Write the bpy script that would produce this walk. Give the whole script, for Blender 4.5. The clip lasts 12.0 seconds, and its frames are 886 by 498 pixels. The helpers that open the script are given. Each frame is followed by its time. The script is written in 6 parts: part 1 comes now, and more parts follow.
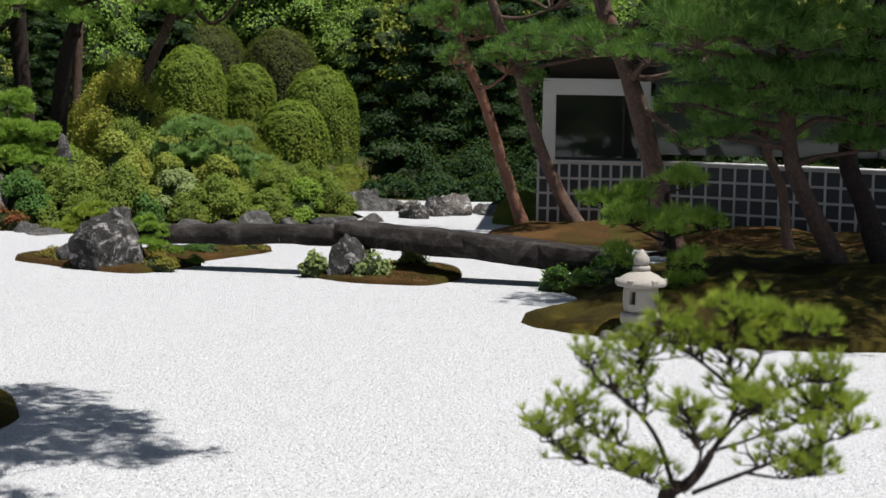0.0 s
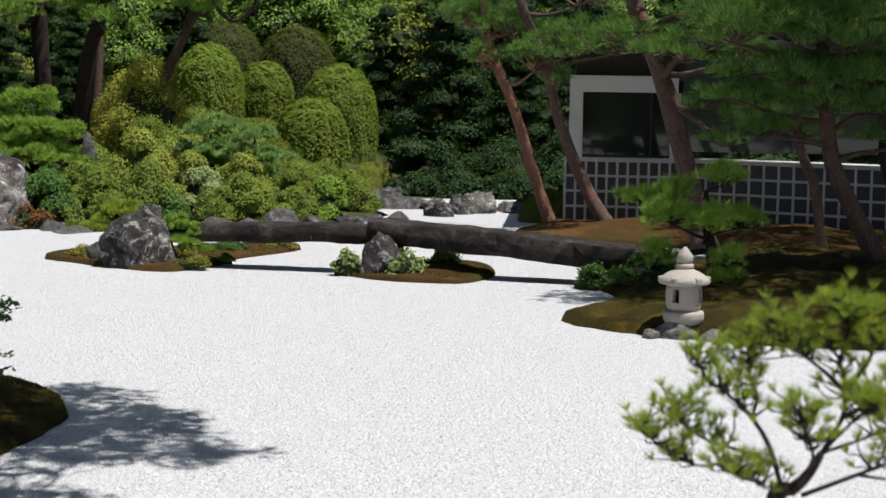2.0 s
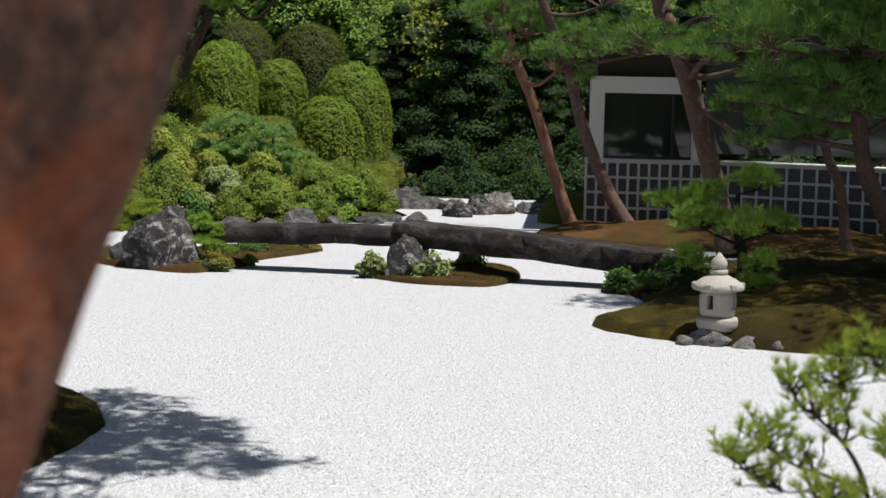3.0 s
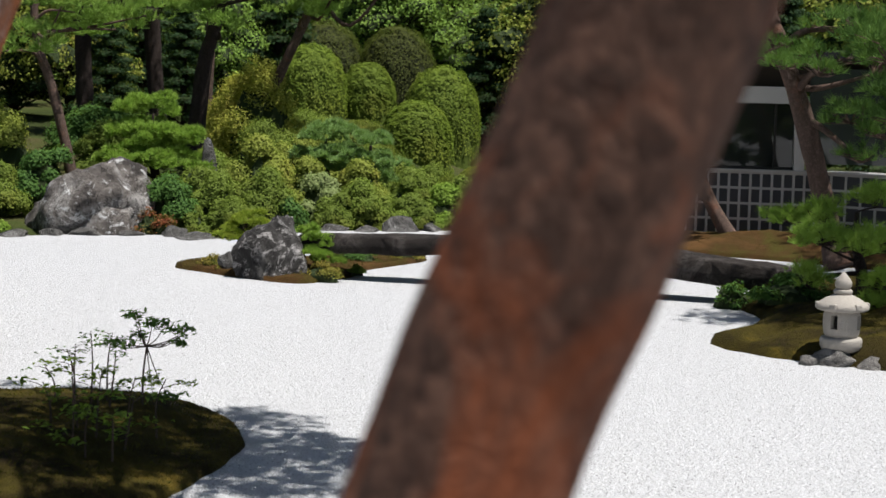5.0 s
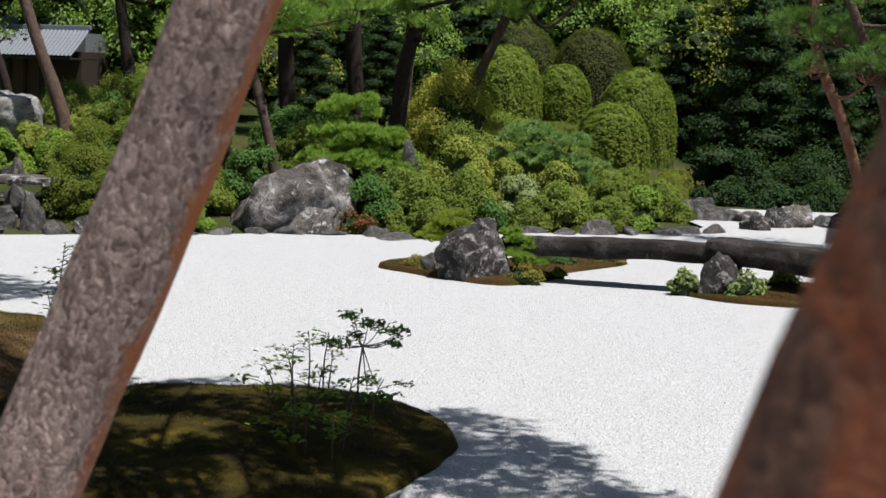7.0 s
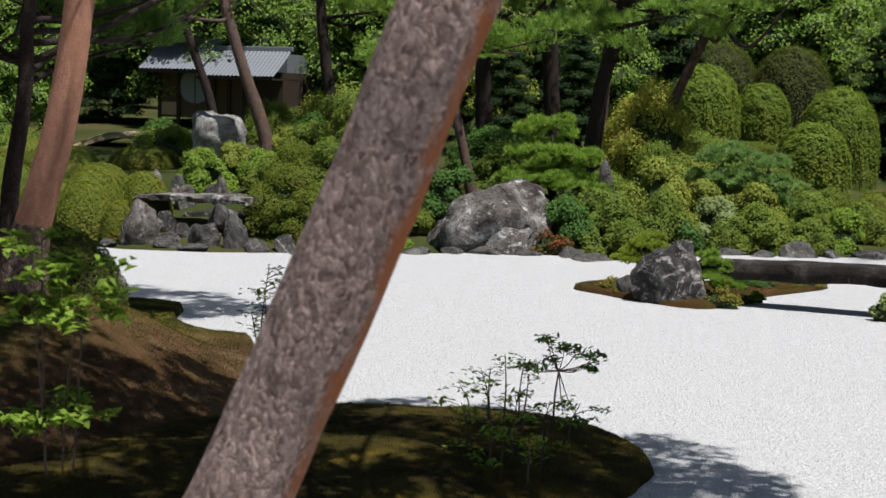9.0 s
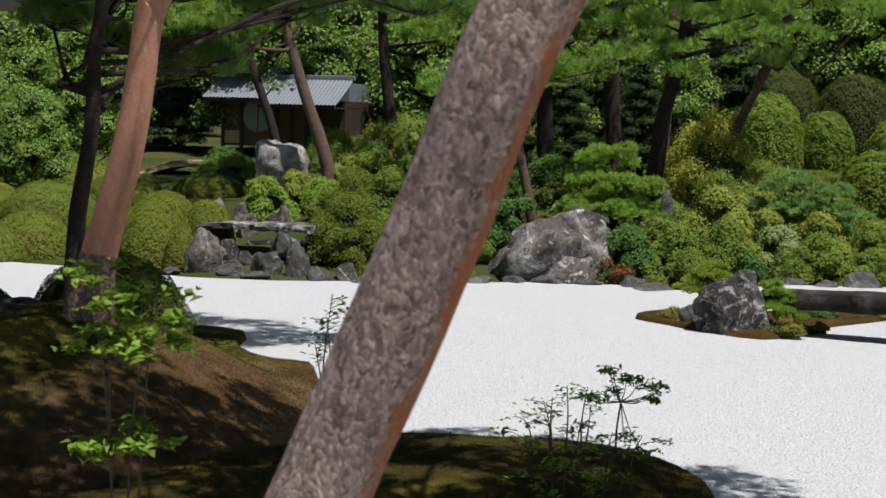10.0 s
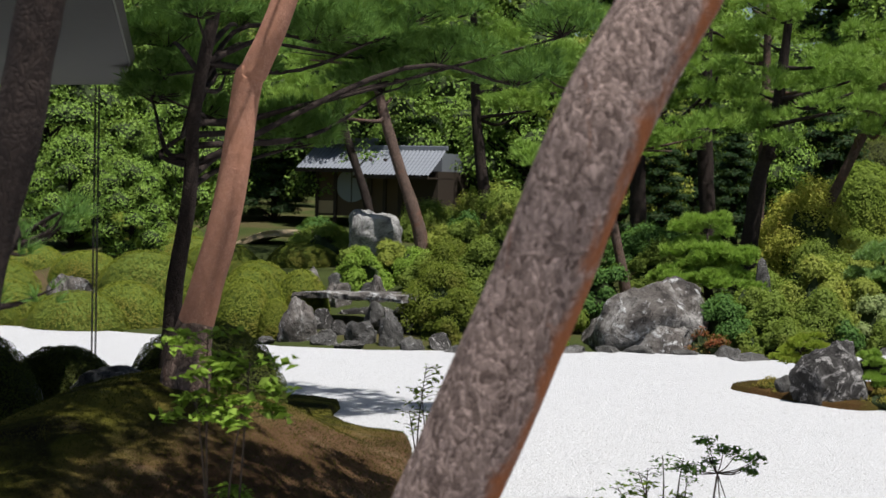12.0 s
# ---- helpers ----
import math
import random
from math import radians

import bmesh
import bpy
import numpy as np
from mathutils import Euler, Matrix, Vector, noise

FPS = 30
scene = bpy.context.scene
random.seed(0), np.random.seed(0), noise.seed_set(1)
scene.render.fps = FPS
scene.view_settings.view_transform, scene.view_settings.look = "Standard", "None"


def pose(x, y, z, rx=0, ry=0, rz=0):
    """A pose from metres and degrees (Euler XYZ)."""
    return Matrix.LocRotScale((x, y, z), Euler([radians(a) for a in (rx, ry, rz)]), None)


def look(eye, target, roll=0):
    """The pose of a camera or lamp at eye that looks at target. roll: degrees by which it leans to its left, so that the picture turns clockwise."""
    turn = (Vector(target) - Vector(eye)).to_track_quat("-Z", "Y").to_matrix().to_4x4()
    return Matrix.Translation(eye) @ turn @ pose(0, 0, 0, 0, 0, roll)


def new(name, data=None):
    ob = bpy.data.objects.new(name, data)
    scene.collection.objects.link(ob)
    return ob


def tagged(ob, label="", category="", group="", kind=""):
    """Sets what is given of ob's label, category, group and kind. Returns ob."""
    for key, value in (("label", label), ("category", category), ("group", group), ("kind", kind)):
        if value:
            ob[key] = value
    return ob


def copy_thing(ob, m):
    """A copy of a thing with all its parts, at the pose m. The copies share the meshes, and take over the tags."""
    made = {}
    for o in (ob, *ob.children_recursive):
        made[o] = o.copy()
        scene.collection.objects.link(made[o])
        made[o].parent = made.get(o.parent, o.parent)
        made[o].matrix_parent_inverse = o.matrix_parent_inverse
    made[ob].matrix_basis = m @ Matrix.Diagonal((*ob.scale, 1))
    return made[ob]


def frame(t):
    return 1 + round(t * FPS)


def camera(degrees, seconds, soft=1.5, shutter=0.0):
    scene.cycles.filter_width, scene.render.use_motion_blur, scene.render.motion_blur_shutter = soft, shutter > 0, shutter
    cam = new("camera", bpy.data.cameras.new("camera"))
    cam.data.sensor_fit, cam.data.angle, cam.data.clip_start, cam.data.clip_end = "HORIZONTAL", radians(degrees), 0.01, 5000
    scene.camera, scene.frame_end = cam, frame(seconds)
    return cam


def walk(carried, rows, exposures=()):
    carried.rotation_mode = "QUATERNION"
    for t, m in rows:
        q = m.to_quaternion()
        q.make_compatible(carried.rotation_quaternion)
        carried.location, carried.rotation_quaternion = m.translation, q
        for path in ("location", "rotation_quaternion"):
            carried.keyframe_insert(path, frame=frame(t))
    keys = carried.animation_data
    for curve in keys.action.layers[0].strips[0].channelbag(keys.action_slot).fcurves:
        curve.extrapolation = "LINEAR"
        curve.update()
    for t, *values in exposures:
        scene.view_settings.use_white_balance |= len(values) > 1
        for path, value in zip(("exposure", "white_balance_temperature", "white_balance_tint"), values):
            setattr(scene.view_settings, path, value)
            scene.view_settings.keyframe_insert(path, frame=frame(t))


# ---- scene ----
cam = camera(29.9, 12.0)
PATH = [
    (0, (-0.021, -1.082, 1.766), (-0.16, 0.905, 1.585), 1.0),
    (0.5, (-0.09, -1.051, 1.755), (-0.23, 0.936, 1.575), 1.0),
    (1, (-0.156, -1.034, 1.75), (-0.298, 0.952, 1.569), 1.0),
    (1.5, (-0.209, -1.019, 1.751), (-0.355, 0.968, 1.57), 1.0),
    (2, (-0.272, -0.992, 1.747), (-0.421, 0.994, 1.564), 0.9),
    (2.5, (-0.361, -0.93, 1.755), (-0.514, 1.056, 1.571), 1.1),
    (3, (-0.478, -0.891, 1.789), (-0.633, 1.094, 1.602), 1.2),
    (5, (-0.842, -0.905, 1.914), (-1.083, 1.071, 1.723), 1.4),
    (5.5, (-0.906, -0.929, 1.917), (-1.193, 1.041, 1.726), 1.5),
    (6, (-0.947, -0.917, 1.919), (-1.288, 1.045, 1.726), 1.5),
    (6.5, (-0.965, -0.942, 1.924), (-1.365, 1.008, 1.729), 1.6),
    (7, (-0.991, -0.944, 1.931), (-1.453, 0.992, 1.735), 1.6),
    (7.5, (-0.998, -0.95, 1.937), (-1.526, 0.969, 1.74), 1.5),
    (9.5, (-1.0, -0.997, 1.982), (-1.724, 0.859, 1.811), 1.5),
    (10, (-1.0, -1.014, 1.99), (-1.756, 0.832, 1.84), 1.5),
    (10.5, (-1.0, -1.028, 1.995), (-1.789, 0.806, 1.868), 1.5),
    (11, (-0.998, -1.029, 1.996), (-1.816, 0.793, 1.893), 1.4),
    (11.5, (-0.999, -1.032, 1.995), (-1.841, 0.781, 1.912), 1.4),
    (12, (-1.004, -1.031, 1.989), (-1.865, 0.773, 1.92), 1.3),
]
EXPOSURES = [(0.0, 0.40), (5.5, 0.43), (7.5, 0.38), (9.5, 0.30), (10.5, 0.34), (12.0, 0.42)]
cam.data.dof.use_dof = True
cam.data.dof.focus_distance = 14.0
cam.data.dof.aperture_fstop = 5.0
walk(cam, [(t, look(e, a, r)) for t, e, a, r in PATH], EXPOSURES)

# ---- light ----
SUN = Vector((0.34, -0.12, 1.0)).normalized()
world = bpy.data.worlds.new("sky")
scene.world = world
world.use_nodes = True
wn = world.node_tree.nodes
sky = wn.new("ShaderNodeTexSky")
sky.sky_type = "NISHITA"
sky.sun_disc = False
sky.sun_elevation = math.asin(SUN.z)
sky.sun_rotation = math.atan2(SUN.x, SUN.y)
wn["Background"].inputs["Strength"].default_value = 0.048
world.node_tree.links.new(sky.outputs[0], wn["Background"].inputs["Color"])
sun = new("sun", bpy.data.lights.new("sun", "SUN"))
sun.data.energy = 5.0
sun.data.angle = radians(0.55)
sun.data.color = (1.0, 0.97, 0.925)
sun.matrix_world = look(SUN * 50, (0, 0, 0))


# ---- materials ----
class Mat:
    """A node material with short ways to add and join nodes."""

    def __init__(self, name):
        self.m = bpy.data.materials.new(name)
        self.m.use_nodes = True
        self.t = self.m.node_tree
        self.b = self.t.nodes["Principled BSDF"]

    def node(self, kind, **props):
        n = self.t.nodes.new(kind)
        for k, v in props.items():
            if k in n.inputs:
                n.inputs[k].default_value = v
        return n

    def link(self, a, b):
        self.t.links.new(a, b)

    def coords(self, scale=(1, 1, 1)):
        g = self.t.nodes.new("ShaderNodeTexCoord")
        m = self.t.nodes.new("ShaderNodeMapping")
        m.inputs["Scale"].default_value = scale
        self.link(g.outputs["Object"], m.inputs["Vector"])
        return m.outputs["Vector"]

    def noise(self, v, scale, detail=4.0, rough=0.6, dist=0.0):
        n = self.node("ShaderNodeTexNoise", Scale=scale, Detail=detail, Roughness=rough, Distortion=dist)
        self.link(v, n.inputs["Vector"])
        return n.outputs["Fac"]

    def voronoi(self, v, scale, feature="F1"):
        n = self.t.nodes.new("ShaderNodeTexVoronoi")
        n.feature = feature
        n.inputs["Scale"].default_value = scale
        self.link(v, n.inputs["Vector"])
        return n

    def ramp(self, fac, stops):
        n = self.t.nodes.new("ShaderNodeValToRGB")
        e = n.color_ramp.elements
        e[0].position, e[0].color = stops[0][0], (*stops[0][1], 1)
        e[1].position, e[1].color = stops[-1][0], (*stops[-1][1], 1)
        for p, c in stops[1:-1]:
            x = e.new(p)
            x.color = (*c, 1)
        self.link(fac, n.inputs["Fac"])
        return n.outputs["Color"]

    def mix(self, fac, a, b, mode="MIX"):
        n = self.t.nodes.new("ShaderNodeMix")
        n.data_type, n.blend_type = "RGBA", mode
        for val, sock in ((fac, n.inputs[0]), (a, n.inputs[6]), (b, n.inputs[7])):
            if isinstance(val, (int, float)):
                sock.default_value = val
            elif isinstance(val, tuple):
                sock.default_value = (*val, 1)
            else:
                self.link(val, sock)
        return n.outputs[2]

    def math(self, op, a, b=0.0):
        n = self.t.nodes.new("ShaderNodeMath")
        n.operation = op
        for val, sock in ((a, n.inputs[0]), (b, n.inputs[1])):
            if isinstance(val, (int, float)):
                sock.default_value = val
            else:
                self.link(val, sock)
        return n.outputs[0]

    def bump(self, height, strength=0.5, distance=0.01, under=None):
        n = self.node("ShaderNodeBump", Strength=strength, Distance=distance)
        self.link(height, n.inputs["Height"])
        if under is not None:
            self.link(under, n.inputs["Normal"])
        return n.outputs["Normal"]

    def done(self, color, rough=0.8, normal=None, metal=0.0, spec=0.3):
        b = self.b
        if isinstance(color, tuple):
            b.inputs["Base Color"].default_value = (*color, 1)
        else:
            self.link(color, b.inputs["Base Color"])
        if isinstance(rough, (int, float)):
            b.inputs["Roughness"].default_value = rough
        else:
            self.link(rough, b.inputs["Roughness"])
        b.inputs["Metallic"].default_value = metal
        b.inputs["Specular IOR Level"].default_value = spec
        if normal is not None:
            self.link(normal, b.inputs["Normal"])
        return self.m


def leaf_material(name, dark, light, warm=None, translucent=0.3, patch=1.2, rough=0.65, vary=0.0):
    """Leaves or needles: each one a little different, patches of warmer growth, light coming through."""
    k = Mat(name)
    g = k.t.nodes.new("ShaderNodeNewGeometry")
    c = k.ramp(g.outputs["Random Per Island"], [(0.0, dark), (1.0, light)])
    v = k.coords()
    n = k.noise(v, patch, 3.0)
    if warm:
        c = k.mix(k.math("MULTIPLY", k.math("SUBTRACT", n, 0.5), 4.0), c, warm)
    o = k.t.nodes.new("ShaderNodeObjectInfo")
    c = k.mix(k.math("MULTIPLY", o.outputs["Random"], vary), c, tuple(0.45 * q for q in dark))
    k.done(c, rough, spec=0.12)
    tr = k.t.nodes.new("ShaderNodeBsdfTranslucent")
    k.link(k.mix(0.55, c, (0.20, 0.30, 0.03)), tr.inputs["Color"])
    ms = k.t.nodes.new("ShaderNodeMixShader")
    ms.inputs[0].default_value = translucent
    k.link(k.b.outputs[0], ms.inputs[1])
    k.link(tr.outputs[0], ms.inputs[2])
    k.link(ms.outputs[0], k.t.nodes["Material Output"].inputs["Surface"])
    return k.m


def gravel_material():
    k = Mat("white_gravel")
    v = k.coords()
    cell = k.voronoi(v, 120.0)
    cell2 = k.voronoi(v, 41.0)
    big = k.noise(v, 0.5, 3.0)
    c = k.ramp(cell.outputs["Color"], [(0.0, (0.30, 0.302, 0.31)), (0.30, (0.50, 0.502, 0.515)), (1.0, (0.63, 0.635, 0.655))])
    c = k.mix(k.math("MULTIPLY", big, 0.16), c, (0.45, 0.45, 0.46))
    h = k.math("ADD", k.math("MULTIPLY", cell.outputs["Distance"], -1.0), k.math("MULTIPLY", cell2.outputs["Distance"], -1.3))
    return k.done(c, 0.85, k.bump(h, 1.0, 0.010), spec=0.2)


def dappled_moss_material():
    k = Mat("moss")
    v = k.coords()
    fine = k.noise(v, 60.0, 5.0, 0.7)
    patch = k.noise(v, 2.2, 5.0, 0.65, 0.6)
    # golden stops paint sun dapples into the moss, dark stops the pines' shade
    c = k.ramp(patch, [(0.34, (0.014, 0.010, 0.004)), (0.47, (0.034, 0.026, 0.005)), (0.56, (0.055, 0.044, 0.007)), (0.68, (0.135, 0.092, 0.013))])
    c = k.mix(k.math("MULTIPLY", fine, 0.55), c, (0.03, 0.022, 0.006))
    return k.done(c, 0.95, k.bump(fine, 0.8, 0.02), spec=0.1)


def earth_moss_material():
    k = Mat("brown_moss")
    v = k.coords()
    fine = k.noise(v, 55.0, 5.0, 0.75)
    patch = k.noise(v, 1.6, 5.0, 0.6, 0.4)
    c = k.ramp(patch, [(0.36, (0.060, 0.055, 0.010)), (0.50, (0.065, 0.036, 0.012)), (0.66, (0.13, 0.066, 0.024))])
    c = k.mix(k.math("MULTIPLY", fine, 0.5), c, (0.045, 0.025, 0.01))
    return k.done(c, 0.95, k.bump(fine, 0.9, 0.02), spec=0.1)


def ground_material():
    k = Mat("garden_ground")
    v = k.coords()
    fine = k.noise(v, 14.0, 6.0, 0.7)
    patch = k.noise(v, 0.35, 5.0, 0.6)
    c = k.ramp(patch, [(0.35, (0.030, 0.045, 0.012)), (0.5, (0.055, 0.075, 0.018)), (0.68, (0.12, 0.085, 0.045))])
    c = k.mix(k.math("MULTIPLY", fine, 0.6), c, (0.025, 0.022, 0.010))
    return k.done(c, 0.95, k.bump(fine, 0.8, 0.06), spec=0.1)


def rock_material(name, dark, mid, light, spot=0.57, scale=1.0, rough=0.8):
    k = Mat(name)
    v = k.coords((scale, scale, scale))
    broad = k.noise(v, 1.7, 7.0, 0.68, 1.2)
    grain = k.noise(v, 30.0, 6.0, 0.75)
    lichen = k.noise(v, 3.6, 8.0, 0.75, 1.6)
    crackn = k.noise(v, 2.6, 6.0, 0.7, 2.2)
    c = k.ramp(broad, [(0.36, dark), (0.50, mid), (0.62, light)])
    c = k.mix(k.math("MULTIPLY", grain, 0.55), c, dark)
    lf = k.ramp(lichen, [(spot, (0, 0, 0)), (spot + 0.07, (1, 1, 1))])
    c = k.mix(lf, c, tuple(min(0.6, x * 2.2) for x in light))
    cf = k.ramp(k.math("ABSOLUTE", k.math("SUBTRACT", crackn, 0.5)), [(0.0, (1, 1, 1)), (0.022, (0, 0, 0))])
    c = k.mix(cf, c, tuple(x * 0.5 for x in dark))
    b = k.bump(broad, 0.7, 0.14)
    b = k.bump(lichen, 0.6, 0.08, b)
    b = k.bump(grain, 0.8, 0.03, b)
    return k.done(c, rough, b, spec=0.25)


def bark_material(name, grey, plate, red, red_side=0.0, scale=1.0, red_amount=0.5, relief=0.014):
    """Pine bark: small overlapping plates, thin cracks, red where the plates have flaked off."""
    k = Mat(name)
    v = k.coords((scale, scale, scale * 0.75))
    wob = k.node("ShaderNodeTexNoise", Scale=14.0, Detail=4.0)
    k.link(v, wob.inputs["Vector"])
    sc = k.t.nodes.new("ShaderNodeVectorMath")
    sc.operation = "SCALE"
    sc.inputs["Scale"].default_value = 0.09
    k.link(wob.outputs["Color"], sc.inputs[0])
    vv = k.t.nodes.new("ShaderNodeVectorMath")
    vv.operation = "ADD"
    k.link(v, vv.inputs[0])
    k.link(sc.outputs[0], vv.inputs[1])
    cell = k.voronoi(vv.outputs[0], 58.0)
    crack = k.voronoi(vv.outputs[0], 58.0, "DISTANCE_TO_EDGE")
    big = k.voronoi(vv.outputs[0], 22.0)
    grain = k.noise(v, 130.0, 5.0, 0.7)
    tone = k.noise(v, 11.0, 5.0, 0.7, 0.6)
    c = k.mix(cell.outputs["Color"], grey, plate)
    c = k.mix(k.ramp(tone, [(0.44, (0, 0, 0)), (0.66, (0.35, 0.35, 0.35))]), c, tuple(x * 0.45 for x in grey))
    c = k.mix(k.ramp(crack.outputs["Distance"], [(0.02, (0.40, 0.40, 0.40)), (0.16, (0, 0, 0))]), c, tuple(x * 0.55 for x in grey))
    c = k.mix(k.math("MULTIPLY", grain, 0.4), c, tuple(x * 0.5 for x in grey))
    g = k.t.nodes.new("ShaderNodeNewGeometry")
    sep = k.t.nodes.new("ShaderNodeSeparateXYZ")
    k.link(g.outputs["Normal"], sep.inputs[0])
    side = k.math("MULTIPLY", k.math("POWER", k.math("MAXIMUM", sep.outputs[0], 0.0), 9.0), red_side)
    patch = k.math("MULTIPLY", k.math("SUBTRACT", k.noise(v, 4.5, 6.0, 0.72, 0.8), 0.5), 2.4)
    f = k.math("ADD", k.math("ADD", patch, side), red_amount - 0.5)
    fr = k.ramp(f, [(0.05, (0, 0, 0)), (0.60, (1, 1, 1))])
    c = k.mix(fr, c, k.mix(k.math("MULTIPLY", k.math("ADD", grain, tone), 0.6), red, tuple(x * 0.42 for x in red)))
    h = k.math("ADD", k.math("MULTIPLY", k.math("MINIMUM", crack.outputs["Distance"], 0.25), 1.6), k.math("MULTIPLY", big.outputs["Distance"], -0.8))
    b = k.bump(h, 0.8, relief)
    b = k.bump(grain, 0.5, 0.006, b)
    return k.done(c, 0.88, b, spec=0.15)


def plain_material(name, color, rough=0.7, grain=30.0, amount=0.3, metal=0.0, bump=0.3):
    k = Mat(name)
    v = k.coords()
    n = k.noise(v, grain, 5.0, 0.65)
    w = k.noise(v, grain * 0.12, 4.0)
    c = k.mix(k.math("MULTIPLY", n, amount), color, tuple(x * 0.5 for x in color))
    c = k.mix(k.math("MULTIPLY", w, amount * 0.8), c, tuple(x * 0.6 for x in color))
    return k.done(c, rough, k.bump(n, bump, 0.01), metal=metal)


def mound_material():
    """Moss on the crown of the mound, sunlit and shaded greens painted in, brown dry moss and needles on its flank."""
    k = Mat("mound_moss")
    v = k.coords()
    fine = k.noise(v, 55.0, 6.0, 0.75)
    patch = k.noise(v, 1.5, 6.0, 0.65, 0.8)
    # bright and dark greens put sun and shade into the moss patches
    green = k.ramp(patch, [(0.36, (0.012, 0.011, 0.004)), (0.46, (0.045, 0.043, 0.007)), (0.54, (0.13, 0.125, 0.016)), (0.66, (0.27, 0.24, 0.035))])
    brown = k.ramp(k.noise(v, 3.0, 6.0, 0.7), [(0.35, (0.085, 0.045, 0.020)), (0.55, (0.17, 0.095, 0.05)), (0.72, (0.27, 0.19, 0.12))])
    sep = k.t.nodes.new("ShaderNodeSeparateXYZ")
    k.link(v, sep.inputs[0])
    f = k.math("ADD", k.math("ADD", sep.outputs[0], k.math("MULTIPLY", sep.outputs[1], 0.12)), k.math("MULTIPLY", patch, 1.6))
    c = k.mix(k.ramp(k.math("ADD", k.math("MULTIPLY", f, 0.8), 4.45), [(0.25, (0, 0, 0)), (0.75, (1, 1, 1))]), green, brown)
    c = k.mix(k.math("MULTIPLY", fine, 0.5), c, (0.03, 0.02, 0.008))
    return k.done(c, 0.95, k.bump(fine, 1.0, 0.03), spec=0.1)


MOSS_BLADES = leaf_material("moss_blades", (0.018, 0.018, 0.004), (0.085, 0.078, 0.012), (0.15, 0.12, 0.018), 0.15, 1.8)
BROWN_BLADES = leaf_material("brown_moss_blades", (0.05, 0.028, 0.010), (0.14, 0.085, 0.032), (0.10, 0.10, 0.02), 0.2, 1.8)
MOUND = mound_material()
GRAVEL = gravel_material()
MOSS_DAPPLED = dappled_moss_material()
BROWN_MOSS = earth_moss_material()
GROUND = ground_material()
ROCK_DARK = rock_material("dark_rock", (0.022, 0.020, 0.019), (0.075, 0.070, 0.066), (0.20, 0.19, 0.185), 0.525, 1.5)
ROCK_PALE = rock_material("pale_rock", (0.040, 0.034, 0.031), (0.19, 0.168, 0.152), (0.44, 0.42, 0.40), 0.55, 0.9)
ROCK_WHITE = rock_material("white_rock", (0.16, 0.155, 0.15), (0.44, 0.43, 0.42), (0.60, 0.59, 0.58), 0.6, 1.0)
ROCK_GREY = rock_material("grey_rock", (0.04, 0.038, 0.036), (0.16, 0.153, 0.145), (0.33, 0.32, 0.31), 0.58, 1.6)
SLAB_STONE = rock_material("slab_stone", (0.018, 0.014, 0.012), (0.050, 0.040, 0.035), (0.125, 0.108, 0.100), 0.64, 1.7)
GRANITE_ROUGH = rock_material("rough_granite", (0.10, 0.095, 0.09), (0.34, 0.32, 0.30), (0.48, 0.46, 0.43), 0.6, 2.2)
GRANITE = plain_material("granite", (0.47, 0.43, 0.38), 0.85, 70.0, 0.75, 0.0, 0.8)
BARK_GREY = bark_material("grey_pine_bark", (0.085, 0.056, 0.046), (0.66, 0.49, 0.43), (0.44, 0.155, 0.062), 1.5, 1.2, 0.30, 0.008)
BARK_NEAR = bark_material("brown_pine_bark", (0.04, 0.023, 0.017), (0.20, 0.105, 0.072), (0.36, 0.10, 0.037), 0.0, 1.0, 0.64, 0.006)
BARK_RED = bark_material("red_pine_bark", (0.52, 0.25, 0.17), (0.74, 0.41, 0.30), (0.70, 0.34, 0.225), 0.0, 1.4, 0.9, 0.005)
BARK_FOOT = bark_material("grey_foot_bark", (0.10, 0.07, 0.055), (0.46, 0.32, 0.26), (0.55, 0.27, 0.18), 0.0, 0.9, 0.42, 0.014)
BARK_WARM = bark_material("warm_pine_bark", (0.20, 0.105, 0.075), (0.34, 0.19, 0.14), (0.34, 0.15, 0.085), 0.0, 1.2, 0.7)
BARK_MIX = bark_material("pine_bark", (0.10, 0.068, 0.055), (0.20, 0.135, 0.11), (0.30, 0.125, 0.07), 0.0, 0.8, 0.45)
BARK_DARK = bark_material("dark_bark", (0.030, 0.022, 0.020), (0.062, 0.045, 0.038), (0.09, 0.045, 0.03), 0.0, 0.8, 0.25)
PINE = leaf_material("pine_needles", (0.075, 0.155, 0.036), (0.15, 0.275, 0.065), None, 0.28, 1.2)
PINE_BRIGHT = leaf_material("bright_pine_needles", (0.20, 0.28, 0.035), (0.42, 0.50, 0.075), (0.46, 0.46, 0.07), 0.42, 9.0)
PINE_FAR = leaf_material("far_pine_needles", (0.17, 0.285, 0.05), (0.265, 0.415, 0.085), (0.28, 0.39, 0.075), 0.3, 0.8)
LEAF = leaf_material("shrub_leaves", (0.155, 0.215, 0.036), (0.225, 0.300, 0.056), (0.27, 0.275, 0.05), 0.32, 1.3, vary=0.35)
LEAF_WARM = leaf_material("yellow_green_leaves", (0.22, 0.26, 0.045), (0.31, 0.35, 0.07), (0.37, 0.29, 0.06), 0.34, 1.4)
LEAF_DEEP = leaf_material("deep_green_leaves", (0.045, 0.105, 0.024), (0.095, 0.185, 0.04), None, 0.26, 1.5)
HEATH = leaf_material("heath_leaves", (0.15, 0.115, 0.025), (0.33, 0.27, 0.06), (0.22, 0.25, 0.05), 0.3, 4.0)
OLIVE = leaf_material("dark_olive_leaves", (0.040, 0.050, 0.010), (0.085, 0.098, 0.018), None, 0.2)
